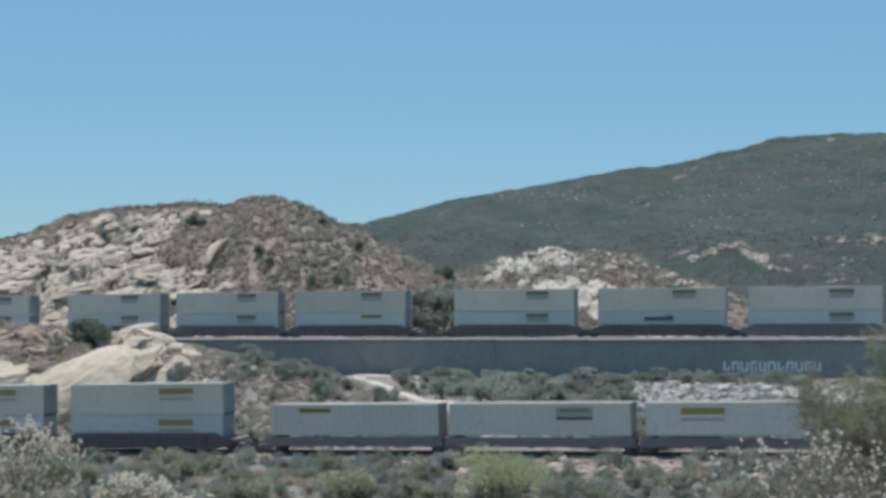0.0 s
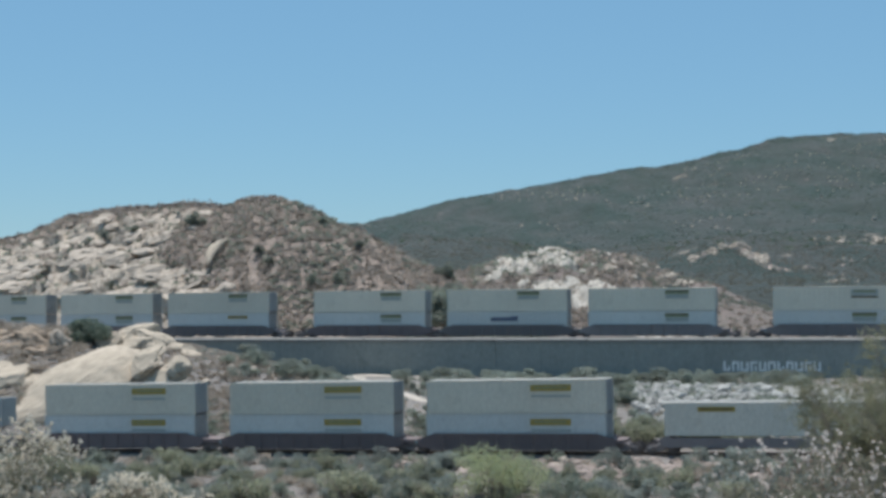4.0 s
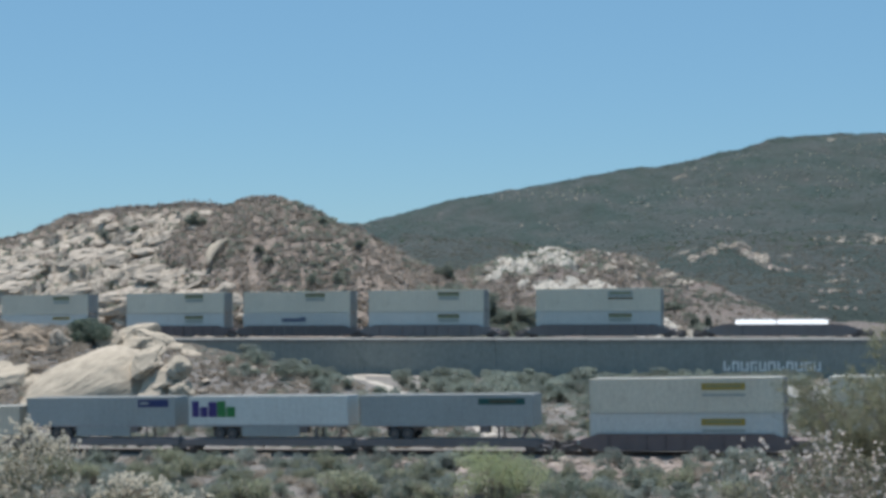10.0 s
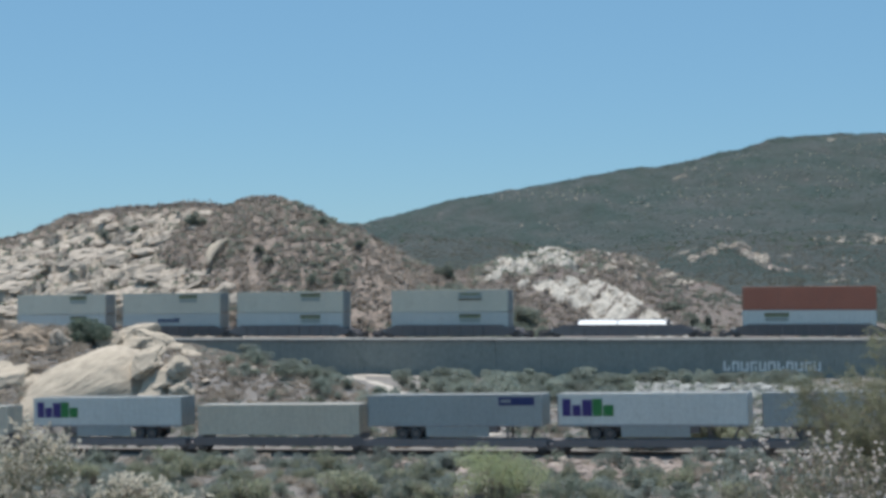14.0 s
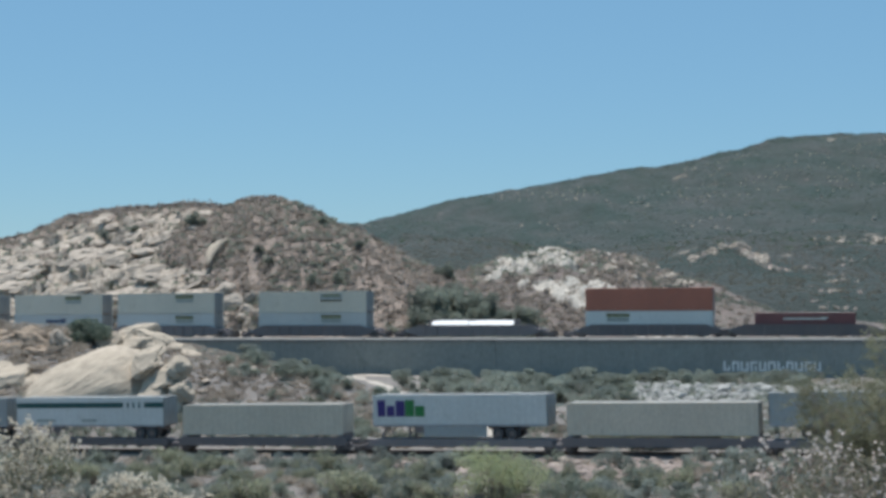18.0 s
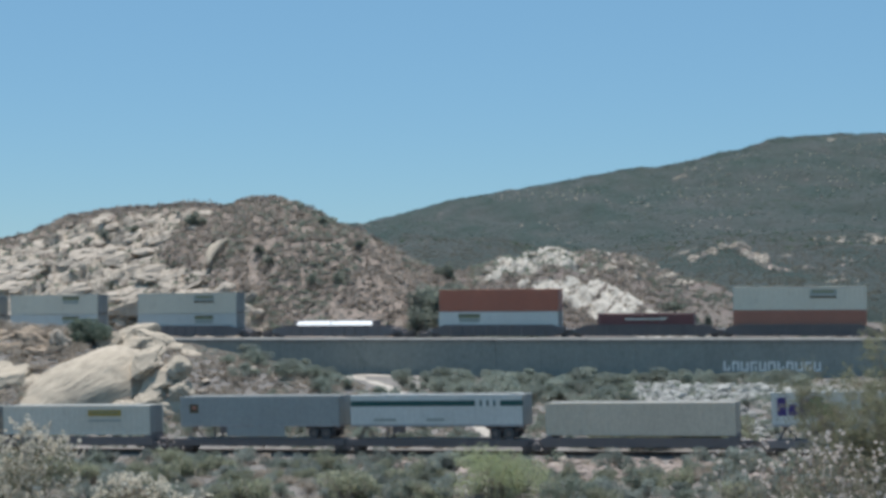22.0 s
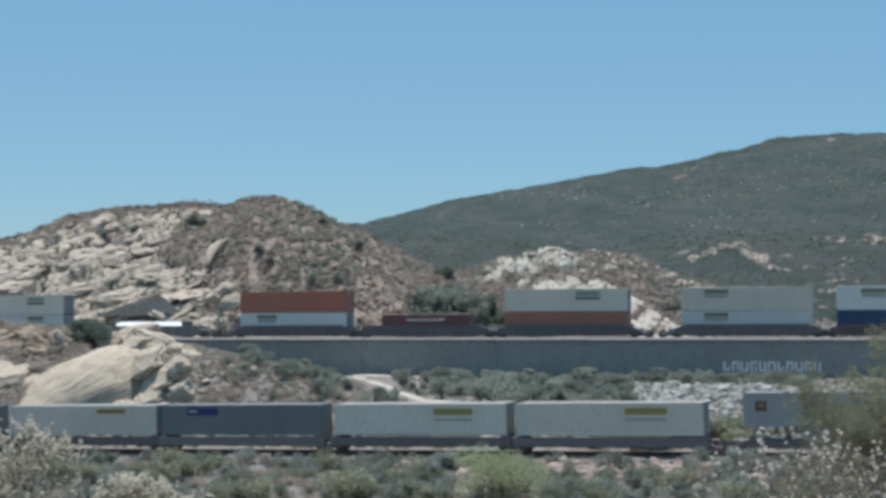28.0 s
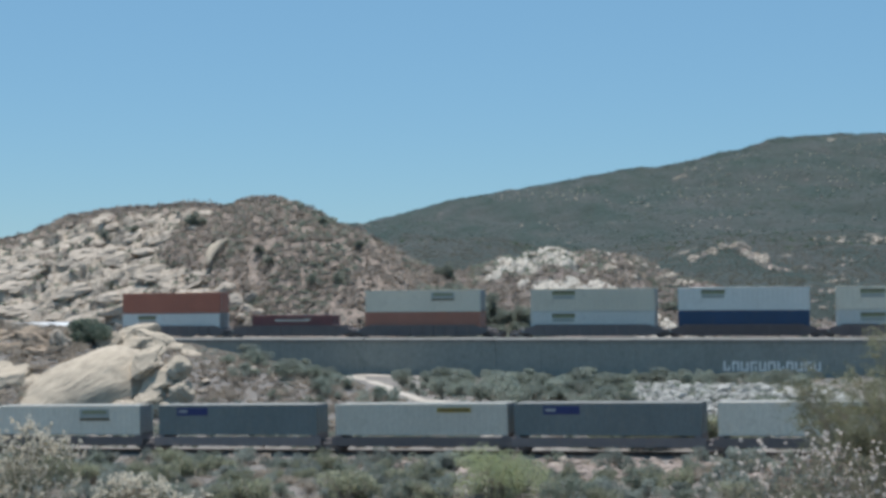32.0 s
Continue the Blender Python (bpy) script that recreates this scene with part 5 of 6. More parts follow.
def lumpy(n, r, h, g, lumps=9, low=0.15, fine=1.0):
    """Points in a crown of uneven lumps, r wide and h high, standing on z = 0."""
    c = np.stack([g.normal(0, 0.42 * r, lumps), g.normal(0, 0.42 * r, lumps), h * g.uniform(0.3, 0.82, lumps)], -1)
    c[:, 2] -= 0.3 * h * (np.hypot(c[:, 0], c[:, 1]) / r) ** 2
    k = g.integers(0, lumps, n)
    rad = g.uniform(0.28, 0.5, lumps)[k] * fine
    d = g.normal(size=(n, 3))
    d /= np.linalg.norm(d, axis=1)[:, None]
    d *= (g.uniform(0.35, 1.0, n) ** 0.5 * rad)[:, None]
    p = c[k] + d * np.array([r, r, 0.55 * h])
    p[:, 2] = np.maximum(p[:, 2], low * h * g.uniform(0.1, 1, n))
    return p, c


def plant(name, r, h, leaves, size, leaf_mat, g, label, category, group="", lumps=9, flowers=0, flower_mat=None, fsize=0.06, flat=0.4, stem=0.03, low=0.12, fine=1.0):
    """A bush on its stems; flowers: clusters near the outside of the crown."""
    th = tagged(new(name), label, category, group)
    p, c = lumpy(leaves, r, h, g, lumps, low, fine)
    v, f = leaf_quads(p, size, g, flat)
    ob = new("foliage", mesh_of("foliage", v.tolist(), f.tolist(), M[leaf_mat], True))
    ob.parent = th
    bm = bmesh.new()
    for k in c:
        m = Vector(k) * 0.45 + Vector((0, 0, 0.1 * h))
        rod(bm, (0.1 * r * float(g.normal()), 0.1 * r * float(g.normal()), -0.3), m, stem * 1.4, stem, 5)
        rod(bm, m, k, stem, stem * 0.4, 5)
        for _ in range(3):
            rod(bm, k, Vector(k) + Vector(g.normal(0, 0.22 * r, 3)), stem * 0.5, stem * 0.2, 4)
    part("woody_base", bm, M["bark"], th)
    if flowers:
        blooms(th, c, r, h, flowers, flower_mat, fsize, g)
    return th


def blooms(th, c, r, h, n, mat, size, g, label="pale blossom clusters"):
    """Sprays of small round flower heads on the outside of a crown with its lumps at c."""
    k = g.integers(0, len(c), n)
    d = g.normal(size=(n, 3)) + np.array([0, 0, 0.8])
    d /= np.linalg.norm(d, axis=1)[:, None]
    base = c[k] + d * np.array([r, r, 0.55 * h]) * g.uniform(0.36, 0.54, (n, 1))
    heads = np.concatenate([base + j * size * 1.1 * (0.5 * d + np.array([0, 0, 0.6])) + g.normal(0, size * 0.5, (n, 3)) for j in range(3)])
    heads = heads[g.uniform(size=len(heads)) < 0.75]
    big = np.repeat(g.uniform(0.45, 1.1, (len(heads), 1)), 13, 0)
    ball = g.normal(size=(len(heads) * 13, 3))
    ball /= np.linalg.norm(ball, axis=1)[:, None]
    v, f = leaf_quads(np.repeat(heads, 13, 0) + ball * size * 0.5 * big, size * 0.34, g, 0.8)
    ob = new("blossom", mesh_of("blossom", v.tolist(), f.tolist(), M[mat], True))
    ob.parent = th
    return tagged(ob, label)


def feathery(name, height, limbs, leaves, size, leaf_mat, g, label):
    """A light tree of arching limbs, each with thin hanging sprays of small leaves."""
    th = tagged(new(name), label, "tree")
    spots = []
    for i in range(limbs):
        wood = bmesh.new()
        a = 2 * math.pi * (i + float(g.uniform(-0.3, 0.3))) / limbs
        reach, rise = height * float(g.uniform(0.12, 0.44)), height * float(g.uniform(0.62, 1.0))
        tip = Vector((reach * math.cos(a), reach * math.sin(a), rise))
        knee = Vector((0.35 * tip.x, 0.35 * tip.y, 0.5 * rise))
        rod(wood, (0.05 * math.cos(a), 0.05 * math.sin(a), -0.2), knee, 0.045, 0.028, 6)
        rod(wood, knee, tip, 0.028, 0.008, 5)
        for _ in range(17):
            u = float(g.uniform(0.15, 1.0))
            p = knee.lerp(tip, u)
            out = Vector((0.5 * math.cos(a) + float(g.normal()) * 0.6, 0.5 * math.sin(a) + float(g.normal()) * 0.6, float(g.uniform(0.1, 1.0)))).normalized()
            end = p + out * float(g.uniform(0.35, 1.0)) * height * 0.14
            rod(wood, p, end, 0.009, 0.003, 4)
            for _ in range(5):
                q = p.lerp(end, float(g.uniform(0.3, 1.0)))
                hang = Vector((out.x * 0.6 + float(g.normal()) * 0.35, out.y * 0.6 + float(g.normal()) * 0.35, float(g.uniform(-0.5, 0.8)))).normalized() * float(g.uniform(0.18, 0.5))
                spots.append((q, q + hang))
        part("limb", wood, M["bark"], th, "thin grey brown limb")
    a, b = np.array([p[:] for p, q in spots]), np.array([q[:] for p, q in spots])
    k = g.integers(0, len(spots), leaves)
    u = g.uniform(0, 1, (leaves, 1))
    c = a[k] * (1 - u) + b[k] * u + g.normal(0, 0.035, (leaves, 3))
    v, f = leaf_quads(c, size, g, 0.22)
    ob = new("foliage", mesh_of("foliage", v.tolist(), f.tolist(), M[leaf_mat], True))
    ob.parent = th
    return th


def spread(kinds, spots, zf):
    """Sets copies of the kinds down at the spots (x, y, size), and each kind itself at its last one."""
    n = len(spots)
    for i, (x, y, sz) in enumerate(spots):
        k = kinds[i % len(kinds)]
        m = Matrix.LocRotScale((x, y, zf(x, y) - 0.05), Euler((0, 0, rd.uniform(0, 6.28))), (sz * rd.uniform(0.85, 1.15), sz * rd.uniform(0.85, 1.15), sz * rd.uniform(0.8, 1.2)))
        if i + len(kinds) < n:
            copy_thing(k, m)
        else:
            k.matrix_basis = m


g = prng
SAGE = [plant("sage_shrub", 1.0, 1.25, 1300, 0.07, "sage", g, "grey green sage shrub on dry ground", "shrub", "sage shrubs") for _ in range(4)]
SALT = [plant("saltbush_shrub", 1.0, 1.35, 1300, 0.075, "saltbush", g, "pale grey green saltbush between the two lines", "shrub", "saltbush shrubs") for _ in range(4)]
DARK = [plant("dark_shrub", 1.0, 1.3, 1300, 0.07, "sage_dark", g, "dark green desert shrub on dry ground", "shrub", "dark shrubs") for _ in range(3)]
OLIVE = [plant("olive_shrub", 1.0, 1.3, 1300, 0.07, "olive_leaf", g, "olive green shrub in the scrub", "shrub", "olive shrubs") for _ in range(3)]
DRY = [plant("dry_shrub", 1.0, 0.9, 800, 0.07, "dry", g, "dry brown brush with bare twigs", "shrub", "dry shrubs", 9, 0, None, 0.06, 0.3) for _ in range(3)]


def front(n, lo, hi, x0, x1, small, large):
    out = []
    for _ in range(n):
        x, d, sz = rd.uniform(x0, x1), rd.uniform(lo, hi), rd.uniform(small, large)
        if (9.5 < x < 23 and d < 15 and rd.random() < 0.75) or (0.5 < x < 7.5 and 18 < d < 31 and rd.random() < 0.8):
            continue
        out.append((x, behind(x, -d), sz))
    return out


DARK2, DRY2 = ([copy_thing(k, Matrix()) for k in ks] for ks in (DARK, DRY))
# scrub before the lower line
spread(SAGE, front(130, 7, 30, -42, 38, 0.8, 1.6) + front(16, 4.5, 7.0, -40, 36, 0.5, 0.9), gz)
spread(DARK, front(60, 7, 30, -42, 38, 0.7, 1.5) + front(12, 4.5, 7.0, -40, 36, 0.5, 1.0), gz)
spread(OLIVE, front(70, 12, 30, -38, 24, 0.9, 1.7) + [(-14.4, 112.0, 2.1), (-13.2, 113.0, 1.7), (-6.8, 111.0, 2.0), (-15.6, 114.0, 1.5), (-5.6, 112.5, 1.4)], gz)
spread(DRY, front(56, 6, 26, -42, 38, 0.7, 1.4) + front(14, 5.0, 7.5, -40, 36, 0.5, 0.9), gz)


SAND = [(-14.5, 206.6), (-11.8, 203.5), (-9.2, 194.5), (-6.2, 181.0), (-3.0, 173.8), (0.4, 168.0), (2.6, 157.0), (4.8, 148.5)]
BRANCH = [(-12.5, 207.2), (-9.0, 206.2), (-5.0, 205.0), (-3.0, 204.2)]


def on_sand(x, y, room):
    """Whether a place lies on the sandy track, or that near before it."""
    if -15 < x < -4.6 and y > 186 - 1.5 * (x + 14):
        return True
    return any(min(a[1], b[1]) - 5 < y < max(a[1], b[1]) + 3 and abs(x - (a[0] + (b[0] - a[0]) * (y - a[1]) / (b[1] - a[1]))) < 1.3 + room for a, b in zip(SAND, SAND[1:]))


def mids(n, x0, x1, d0, d1, small, large):
    out = []
    for _ in range(n):
        x = rd.uniform(x0, x1)
        y = behind(x, rd.uniform(d0, d1))
        if not on_sand(x, y, 0.9) and not (x > 20.5 and 30 < y - behind(x, 0) < 54) and not (19.5 < x < 29 and 9 < y - behind(x, 0) < 36):
            out.append((x, y, rd.uniform(small, large)))
    return out


# scrub between the lines
spread(SALT, mids(70, -14, 28, 27, 52, 1.0, 1.9) + mids(20, -24, -8, 28, 42, 0.9, 1.6) + mids(14, 24, 46, 45, 53, 1.0, 1.8) + mids(60, -2, 32, 42, 60, 0.9, 1.5) + mids(50, -40, 36, 4.5, 16, 0.5, 1.0) + mids(30, 20, 42, 54.5, 62, 0.8, 1.4) + mids(36, 16, 42, 6, 30, 0.6, 1.2) + mids(12, -14, 2, 30, 56, 0.8, 1.4), gz)
spread(DARK2, mids(28, -10, 29, 27, 52, 0.9, 1.8) + mids(12, -26, -10, 22, 38, 0.8, 1.4) + mids(24, -12, 22, 6, 26, 0.6, 1.2) + mids(22, 0, 32, 44, 60, 0.8, 1.3) + mids(34, -40, 36, 4.5, 14, 0.5, 1.0) + mids(14, 20, 42, 54.5, 62, 0.8, 1.3) + mids(20, 16, 42, 6, 30, 0.5, 1.0), gz)
spread(DRY2, mids(100, -33, -10, 12, 38, 0.4, 1.0) + mids(56, -62, -42, 15, 38, 0.7, 1.5) + mids(34, -10, 22, 6, 40, 0.5, 1.1) + mids(22, -40, 36, 4.5, 13, 0.5, 0.9), gz)
tree = plant("round_bush", 3.5, 3.3, 6500, 0.15, "tree_leaf", g, "dense dark green bush on the knoll", "bush", "", 14, 0, None, 0.06, 0.5, 0.05)
tree.matrix_basis = pose(-41.4, 186.4, gz(-41.4, 186.4) - 0.3)

# bright bush before the lower line
lime = plant("willow_bush", 4.3, 4.9, 13000, 0.09, "lime_leaf", g, "bright yellow green bush before the track", "bush", "", 44, 0, None, 0.06, 0.3, 0.03, 0.02, 0.7)
lime.matrix_basis = pose(3.85, 113.0, gz(3.85, 113.0) - 0.6)

# trees behind the upper line
TREES = [plant("desert_tree", 1.6, 3.2, 1500, 0.12, "hill_bush", g, "dark green desert tree behind the track", "tree", "trees behind the line", 12, 0, None, 0.06, 0.5, 0.06) for _ in range(2)]
spots = []
for x0, x1, u0, u1, a, b, n in ((-4, 3, 0.15, 0.5, 0.9, 1.5, 9), (2, 8, 0.05, 0.35, 0.7, 1.2, 10), (6, 12, 0.02, 0.25, 0.4, 0.7, 9), (33, 37, 0.05, 0.2, 0.45, 0.7, 3)):
    for _ in range(n):
        x = rd.uniform(x0, x1)
        spots.append((x, up_rise(x, rd.uniform(u0, u1)), rd.uniform(a, b)))
spots += [(-2.7, up_rise(-2.7, 0.1), 1.6), (-1.9, up_rise(-1.9, 0.28), 1.4), (0.3, up_rise(0.3, 0.78), 1.0), (1.2, up_rise(1.2, 0.8), 0.8)]
spread(TREES, [(x, y, 1.1 * z) for x, y, z in spots], oz)

# single dark bushes on the hill
HILL_BUSH = [plant("dark_bush", 1.0, 1.5, 300, 0.17, "hill_bush", g, "dark green bush on the dry hillside", "bush", "bushes on the hill", 9, 0, None, 0.06, 0.6, 0.04) for _ in range(2)]
spread(HILL_BUSH, [(-28.3, 244.8, 1.2), (-19.2, 254.0, 1.1), (-12.8, 245.2, 1.0), (-19.2, 234.8, 1.2), (-15.6, 234.5, 1.2), (-26.3, 241.0, 1.1), (-6.0, 243.5, 0.9), (-57.8, 271.0, 1.1), (-64.0, 267.0, 0.9), (-66.8, 261.5, 1.0), (-43.1, 254.2, 1.1), (-46.4, 250.5, 0.9), (-52.9, 252.8, 0.9), (-39.1, 246.8, 1.2), (-52.9, 272.0, 1.2), (-60.7, 271.2, 1.1), (-41.0, 267.8, 1.3), (-41.9, 267.2, 1.7)], hz)

# near blossoming bushes and the feathery tree at the bank's edge
b1 = plant("blossom_bush", 1.3, 3.2, 4200, 0.05, "bush_olive", g, "bush full of cream white blossom on the bank", "bush", "blossom bushes", 16, 560, "blossom", 0.07, 0.4, 0.014)
b1.matrix_basis = pose(-9.35, 35.0, gz(-9.35, 35.0) - 0.1)
b2 = plant("blossom_bush", 1.3, 2.2, 4000, 0.05, "bush_olive", g, "low spreading bush with cream white blossom", "bush", "blossom bushes", 15, 360, "blossom", 0.068, 0.4, 0.014)
blooms(b2, lumpy(10, 1.2, 2.0, g, 10)[1], 1.2, 2.0, 60, "dead_bloom", 0.08, g, "pinkish brown faded seed heads")
b2.matrix_basis = pose(-6.7, 35.6, gz(-6.7, 35.6) - 0.05)
b3 = plant("blossom_bush", 2.1, 3.1, 8000, 0.05, "bush_olive", g, "tall bush dotted with pale pink blossom", "bush", "blossom bushes", 28, 215, "pink", 0.085, 0.4, 0.014)
blooms(b3, lumpy(10, 1.9, 2.7, g, 12)[1], 1.9, 2.7, 60, "dead_bloom", 0.08, g, "pinkish brown faded seed heads")
b3.matrix_basis = pose(8.4, 35.0, gz(8.4, 35.0) - 0.1)
t1 = feathery("feathery_tree", 5.5, 21, 38000, 0.038, "tree_olive", g, "feathery olive green tree on the bank")
t2 = feathery("feathery_tree", 5.0, 21, 38000, 0.038, "tree_olive", g, "feathery olive green tree on the bank")
t2.matrix_basis = pose(10.75, 39.6, gz(10.75, 39.6) - 0.1)
t1.matrix_basis = pose(11.7, 38.2, gz(11.7, 38.2) - 0.1)

# ---- scrub on the hills, too much to count ----


def scrub(name, spots, size, leaves, material, g, label, flat=0.6):
    """Low tufts at the spots (x, y, z, r)."""
    r = np.repeat(spots[:, 3], leaves)
    c = np.repeat(spots[:, :3], leaves, 0)
    d = g.normal(size=(len(c), 3))
    d /= np.linalg.norm(d, axis=1)[:, None]
    d *= (g.uniform(0.3, 1, len(c)) * r)[:, None]
    d[:, 2] = np.abs(d[:, 2]) * flat
    v, f = leaf_quads(c + d, size, g, 0.7)
    return tagged(new(name, mesh_of(name, v.tolist(), f.tolist(), M[material], True)), label, "scrub", "", "stuff")


def scatter(n, x0, x1, y0, y1, zf, r0, r1, g, keep=None):
    x, y = g.uniform(x0, x1, n), g.uniform(y0, y1, n)
    if keep is not None:
        ok = keep(x, y)
        x, y = x[ok], y[ok]
    return np.stack([x, y, zf(x, y), g.uniform(r0, r1, len(x)) * g.uniform(0.6, 1.2, len(x))], -1)


def on_hill(x, y):
    zu, top, s = hill_parts(x, y)
    return (s > 0.05) & (s < 1.06) & (g.uniform(size=x.shape) > 0.93 * hill_rock(x, y))


def on_rise(x, y):
    zu, top, s = out_parts(x, y)
    return (s > 0.06) & (s < 1.05) & (g.uniform(size=x.shape) > np.maximum(0.95 * out_rock(x, y), 0.75 * smooth(30, 38, x)))


scrub("hill_scrub", scatter(5200, -84, 10, 205, 296, hill_z, 0.7, 1.9, g, lambda x, y: on_hill(x, y) & (fbm(x * 0.12, y * 0.08, 3, 44) > -0.12)), 0.2, 34, "hill_brush", g, "dark scrub dotted over the hillside", 0.45)
scrub("hill_scrub", scatter(3600, -84, 10, 205, 296, hill_z, 0.35, 1.0, g, on_hill), 0.2, 20, "dry", g, "dry brown brush over the hillside")
scrub("hill_scrub", scatter(1300, -80, -32, 215, 285, hill_z, 0.25, 0.75, g), 0.18, 24, "sage_dark", g, "dark brush in the joints of the rock")
scrub("hill_scrub", scatter(3400, -10, 56, 190, 256, out_z, 0.3, 1.1, g, on_rise), 0.17, 26, "hill_brush", g, "dark scrub dotted over the rocky rise")
scrub("hill_scrub", scatter(2600, -10, 56, 190, 256, out_z, 0.3, 0.8, g, on_rise), 0.16, 16, "dry", g, "dry brown brush over the rocky rise")
def by_crest(x, y):
    zu, top, s = hill_parts(x, y)
    return (s > 0.93) & (s < 1.0)


scrub("hill_scrub", scatter(2600, -84, -8, 240, 292, hill_z, 0.6, 1.4, g, by_crest), 0.17, 34, "crest_brush", g, "dark brown brush along the crest of the hill", 0.5)


def on_crest(x, y):
    zu, top, s = out_parts(x, y)
    return (s > 0.68) & (s < 1.0)


scrub("hill_scrub", scatter(700, 4, 26, 225, 254, out_z, 0.25, 0.6, g, on_crest), 0.15, 22, "sage_dark", g, "dark brush in the gaps of the white crest", 0.8)


def by_track(x, y):
    zu, top, s = out_parts(x, y)
    return (s > 0.02) & (s < 0.44 - 0.012 * x)


scrub("hill_scrub", scatter(1250, -5, 14, 200, 236, out_z, 0.5, 1.2, g, by_track), 0.14, 70, "hill_bush", g, "grey green brush beside the upper track", 0.9)


def on_bench(x, y):
    d = y - line_yz(LOWER, x)[0]
    du = y - line_yz(UPPER, x)[0]
    free = np.array([not on_sand(a, b, 0.3) for a, b in zip(x, y)])
    return free & (d > 5) & (du < -6) & (EYE - 15.2 + 8.3 * np.sqrt(np.maximum(0, 1 - ((x + 37.2) / 9.0) ** 2 - ((y - 176) / 8.0) ** 2)) < ground_z(x, y) - 0.1)


def on_front(x, y):
    d = y - line_yz(LOWER, x)[0]
    return (d < -4.5) & (d > -34)


scrub("low_scrub", scatter(3600, -64, -4, 140, 215, ground_z, 0.3, 0.9, g, on_bench), 0.1, 44, "dry", g, "dry brown brush over the knoll")
scrub("low_scrub", scatter(800, -64, -41, 158, 205, ground_z, 0.4, 1.0, g, on_bench), 0.1, 60, "dry", g, "thick dry brush on the end of the knoll", 0.8)
scrub("low_scrub", scatter(2400, -64, -4, 140, 215, ground_z, 0.3, 0.8, g, on_bench), 0.1, 44, "hill_brush", g, "grey brown brush over the knoll")
scrub("low_scrub", scatter(900, -30, 52, 125, 205, ground_z, 0.3, 0.8, g, on_bench), 0.09, 50, "sage", g, "low sage on the flat between the lines")
scrub("low_scrub", scatter(1000, -30, 52, 125, 205, ground_z, 0.3, 0.7, g, on_bench), 0.09, 50, "dry", g, "dry brush on the flat between the lines")
scrub("low_scrub", scatter(900, -46, 42, 92, 152, ground_z, 0.4, 1.0, g, on_front), 0.07, 80, "dry", g, "dry mauve brown brush before the lower line", 0.9)
scrub("low_scrub", scatter(700, -46, 42, 92, 152, ground_z, 0.3, 0.8, g, on_front), 0.07, 70, "sage_dark", g, "low dark brush before the lower line")
scrub("low_scrub", scatter(800, -46, 42, 92, 152, ground_z, 0.3, 0.8, g, on_front), 0.07, 70, "hill_brush", g, "low grey brown brush before the lower line")
scrub("low_scrub", scatter(320, -46, 42, 118, 158, ground_z, 0.3, 0.7, g, lambda x, y: (y - line_yz(LOWER, x)[0] < -3.0) & (y - line_yz(LOWER, x)[0] > -7)), 0.07, 60, "dry", g, "dry brush at the foot of the ballast", 0.9)
scrub("mountain_scrub", scatter(18000, -20, 200, 236, 800, mountain_z, 0.35, 0.9, g, lambda x, y: mountain_rock(x, y) < 0.4), 0.22, 12, "foot_brush", g, "dull olive brown scrub over the foot of the mountain", 0.3)
scrub("mountain_scrub", scatter(12000, -190, 780, 700, 2420, mountain_z, 1.0, 3.4, g), 0.6, 5, "far_brush", g, "dark scrub over the mountain", 0.3)

scrub("mountain_scrub", scatter(9000, -190, 780, 600, 2400, mountain_z, 1.2, 3.6, g, lambda x, y: fbm(x * 0.006, y * 0.003, 4, 140) > 0.1), 0.6, 6, "far_green", g, "olive green patches of scrub on the mountain", 0.4)
scrub("mountain_scrub", scatter(900, -190, 780, 2330, 2400, mountain_z, 1.0, 2.8, g), 0.8, 8, "far_brush", g, "dark brush along the ridge of the mountain", 0.6)


def by_line(x, y):
    d = y - line_yz(LOWER, x)[0]
    return (d > 4.2) & (d < 20) & np.array([not on_sand(a, b, 0.2) for a, b in zip(x, y)])


def on_riprap(x, y):
    d = y - line_yz(LOWER, x)[0]
    return (d > 34) & (d < 55)


scrub("low_scrub", scatter(2600, -46, 40, 120, 175, ground_z, 0.35, 0.9, g, by_line), 0.08, 60, "sage_dark", g, "low dark brush along the back of the lower line", 0.9)
scrub("low_scrub", scatter(1500, -46, 40, 120, 175, ground_z, 0.3, 0.8, g, by_line), 0.08, 50, "hill_brush", g, "grey brown brush along the back of the lower line", 0.9)
scrub("low_scrub", scatter(1100, 20, 43, 150, 200, ground_z, 0.4, 0.9, g, on_riprap), 0.08, 60, "sage_dark", g, "dark brush in the gaps of the broken white rock", 0.9)
# pale stones here and there on the mountain
stone_v, stone_f = [], []
spots = scatter(4200, 60, 700, 950, 2300, mountain_z, 0.9, 2.0, g, lambda x, y: (fbm(x * 0.012, y * 0.006, 4, 150) > 0.15) & (g.uniform(size=x.shape) < 0.5))
for i, (x, y, z, s) in enumerate(spots.tolist()):
    me, turn, a = RUBBLE[i % 3], Euler((rd.uniform(0, 6), rd.uniform(0, 6), rd.uniform(0, 6))).to_matrix() * s, len(stone_v)
    stone_v += [tuple(Vector((x, y, z + 0.3 * s)) + turn @ v.co) for v in me.vertices]
    stone_f += [tuple(a + k for k in p.vertices) for p in me.polygons]
tagged(new("mountain_stones", mesh_of("mountain_stones", stone_v, stone_f, M["granite"], True)), "pale stones scattered over the mountain scrub", "rock", "", "stuff")

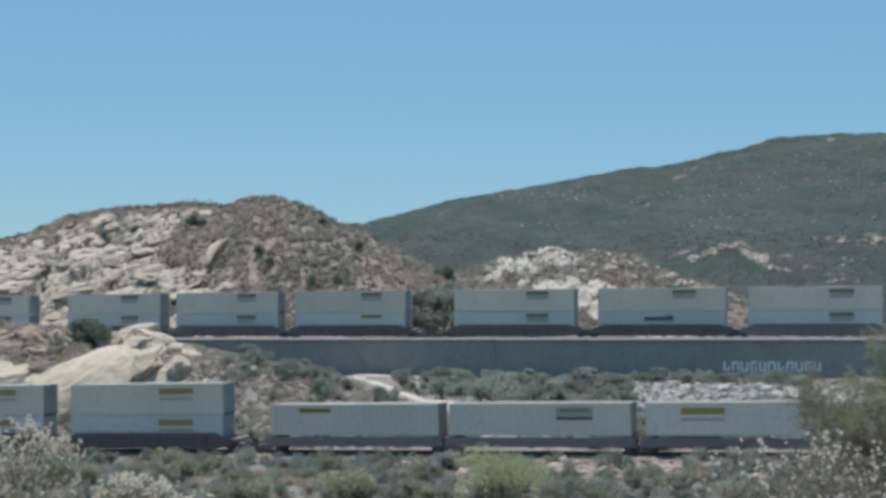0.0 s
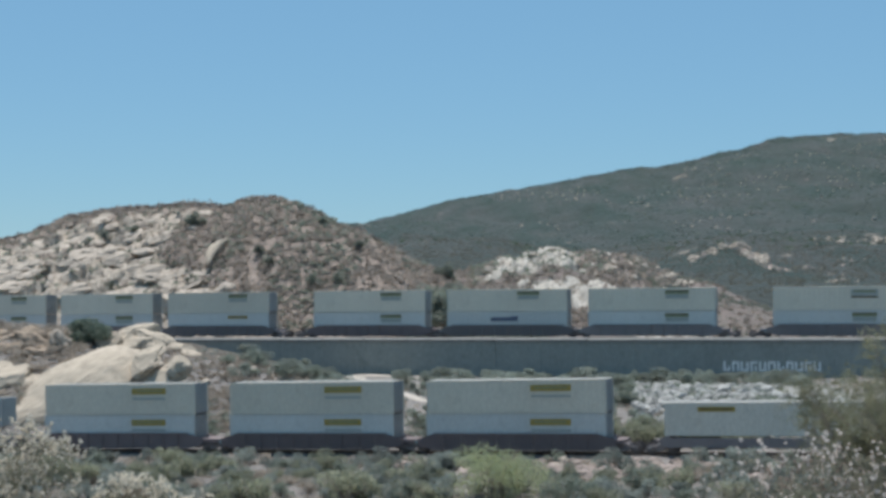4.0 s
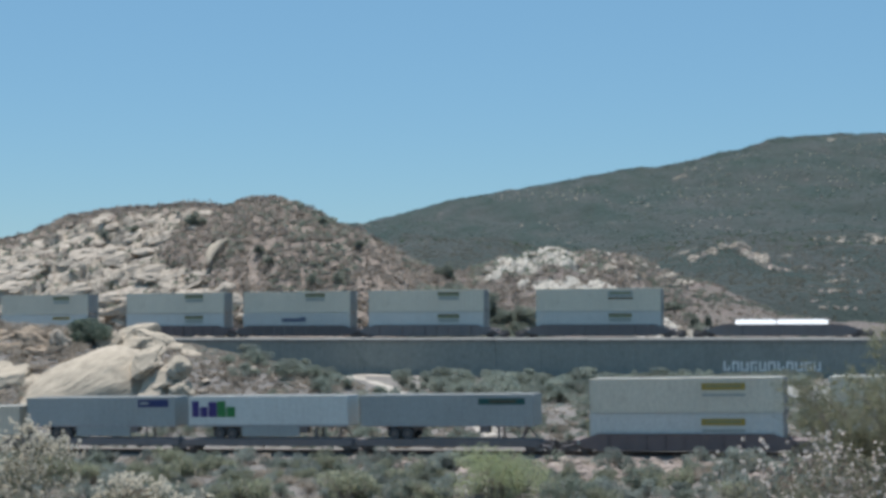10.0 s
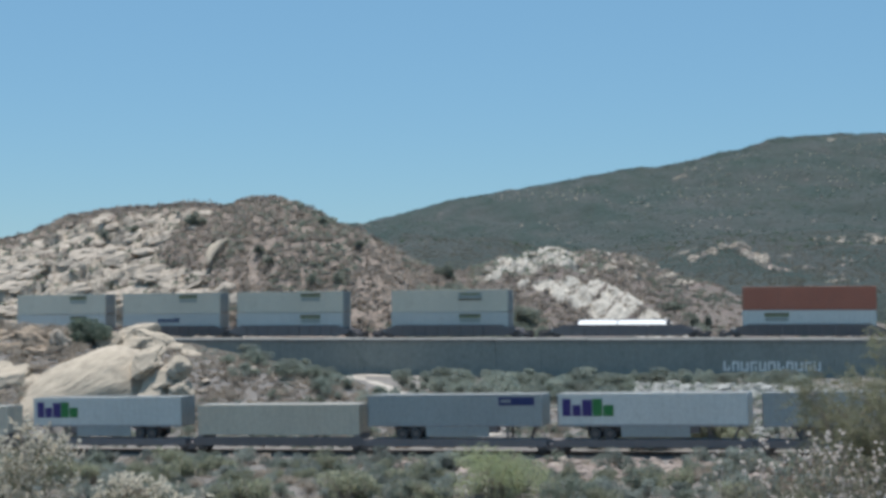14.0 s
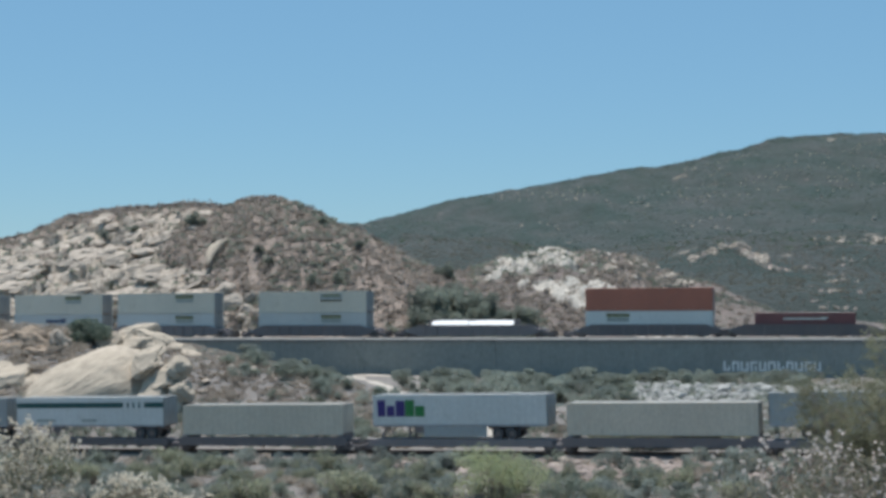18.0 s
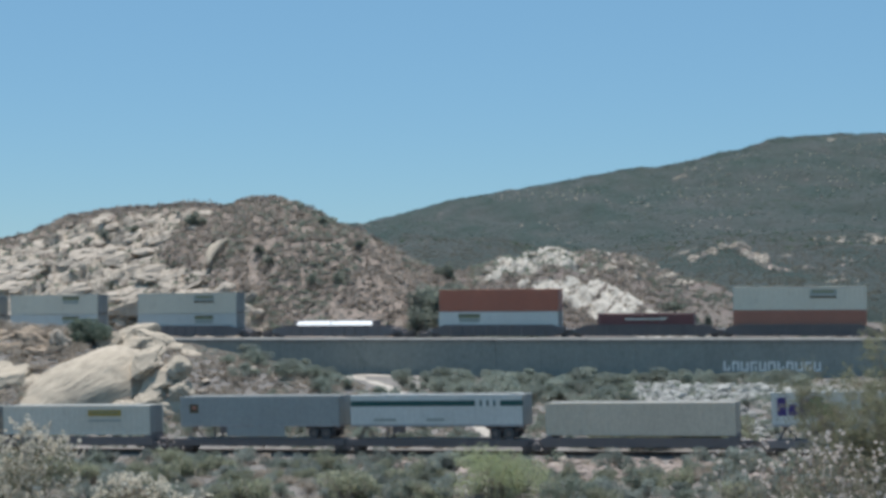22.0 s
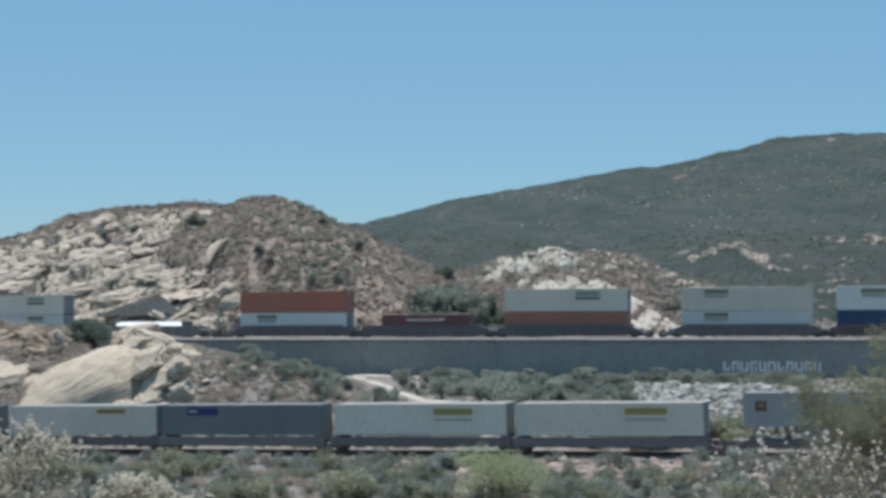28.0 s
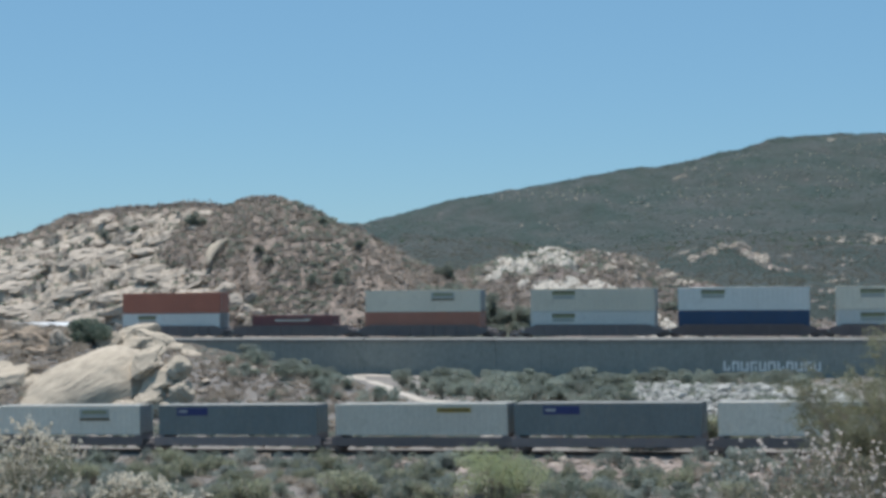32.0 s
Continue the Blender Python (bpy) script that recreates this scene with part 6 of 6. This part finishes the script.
# green brush in patches over the scrubby half of the hill, and on the far end of the rise
scrub("hill_scrub", scatter(2600, -38, 6, 215, 290, hill_z, 0.4, 1.2, g, lambda x, y: on_hill(x, y) & (fbm(x * 0.1, y * 0.07, 4, 47) > 0.06)), 0.17, 30, "hill_bush", g, "grey green brush in patches over the hillside", 0.6)
scrub("hill_scrub", scatter(900, 29, 54, 200, 252, out_z, 0.3, 0.9, g, lambda x, y: (out_cut(x, y) < 0.1) & (fbm(x * 0.16, y * 0.1, 4, 49) > 0.04)), 0.16, 26, "hill_bush", g, "grey green brush in patches over the end of the rise", 0.6)
spread([copy_thing(k, Matrix()) for k in HILL_BUSH], [(31.2, 221.4, 0.9), (32.4, 221.8, 1.0), (33.2, 222.6, 0.8)], oz)
for x, y, sz in ((35.7, 245.5, 1.9), (36.3, 243.0, 1.4), (35.4, 237.2, 1.5), (36.6, 238.6, 1.2), (34.6, 240.5, 1.0), (37.6, 240.0, 1.1)):
    tagged(put_rock(rd.choice(BLOCK), x, y, oz(x, y) + 0.1, sz, None, "boulder"), "pale angular boulder on the rocky rise", "boulder", "boulders on the rise")

# shrubs and broken stone at the foot of the lower line's bank
spread([copy_thing(k, Matrix()) for k in SAGE], [(10.6, 131.4, 0.7), (13.0, 129.8, 0.95), (14.9, 130.2, 0.75), (9.3, 131.6, 0.8), (20.4, 126.0, 1.25), (22.3, 121.6, 1.7), (23.5, 119.6, 1.5), (24.8, 121.0, 1.3)], gz)
spread([copy_thing(k, Matrix()) for k in DARK], [(18.6, 121.0, 1.1), (14.4, 121.4, 1.2), (15.6, 119.4, 1.3), (21.2, 119.4, 1.2), (12.2, 119.0, 1.2)], gz)
spread([copy_thing(k, Matrix()) for k in OLIVE], [(x, behind(x, d), sz) for x, d, sz in ((rd.uniform(13.5, 27), rd.uniform(4.8, 10), rd.uniform(0.7, 1.15)) for _ in range(30))], gz)
for i in range(26):
    x, y = rd.uniform(9.6, 19.0), rd.uniform(121.5, 128.5)
    sz = rd.uniform(0.6, 1.5)
    tagged(put_rock(rd.choice(BROWN), x, y, gz(x, y) + 0.1 * sz, sz, None, "boulder"), "angular brown boulder in the scrub before the track", "boulder", "boulders before the lower line")

# ---- sandy track from the wall to the lower line ----


def sand_sheet(pts, wide, across):
    v, f = [], []
    n = 40
    for i in range(n + 1):
        u = i / n * (len(pts) - 1)
        k = min(int(u), len(pts) - 2)
        w = u - k
        x = pts[k][0] * (1 - w) + pts[k + 1][0] * w
        y = pts[k][1] * (1 - w) + pts[k + 1][1] * w
        half = wide * (1 - 0.5 * i / n) + 0.4 * noise.noise(Vector((i * 0.3, 0, 4)))
        for j in range(9):
            o = (j / 4 - 1) * half
            px, py = x + across[0] * o, y + across[1] * o
            v.append((px, py, gz(px, py) + 0.05 * (1 - (j / 4 - 1) ** 2) + (0.015 if pts is SAND else 0.03)))
    for i in range(n):
        for j in range(8):
            a = i * 9 + j
            f.append((a, a + 1, a + 10, a + 9))
    tagged(new("path", mesh_of("path", v, f, M["path"])), "pale sandy track crossing the scrub", "", "", "structure")


sand_sheet(SAND, 1.75, (0.95, 0.3))
sand_sheet(BRANCH, 1.7, (0.3, 0.95))

SWAYING = [(b1, 0.35, 1.9, 0.0), (b2, 0.3, 2.1, 1.0), (b3, 0.4, 1.8, 2.0), (t1, 0.6, 1.6, 3.0), (t2, 0.6, 1.5, 4.2)]


motions()
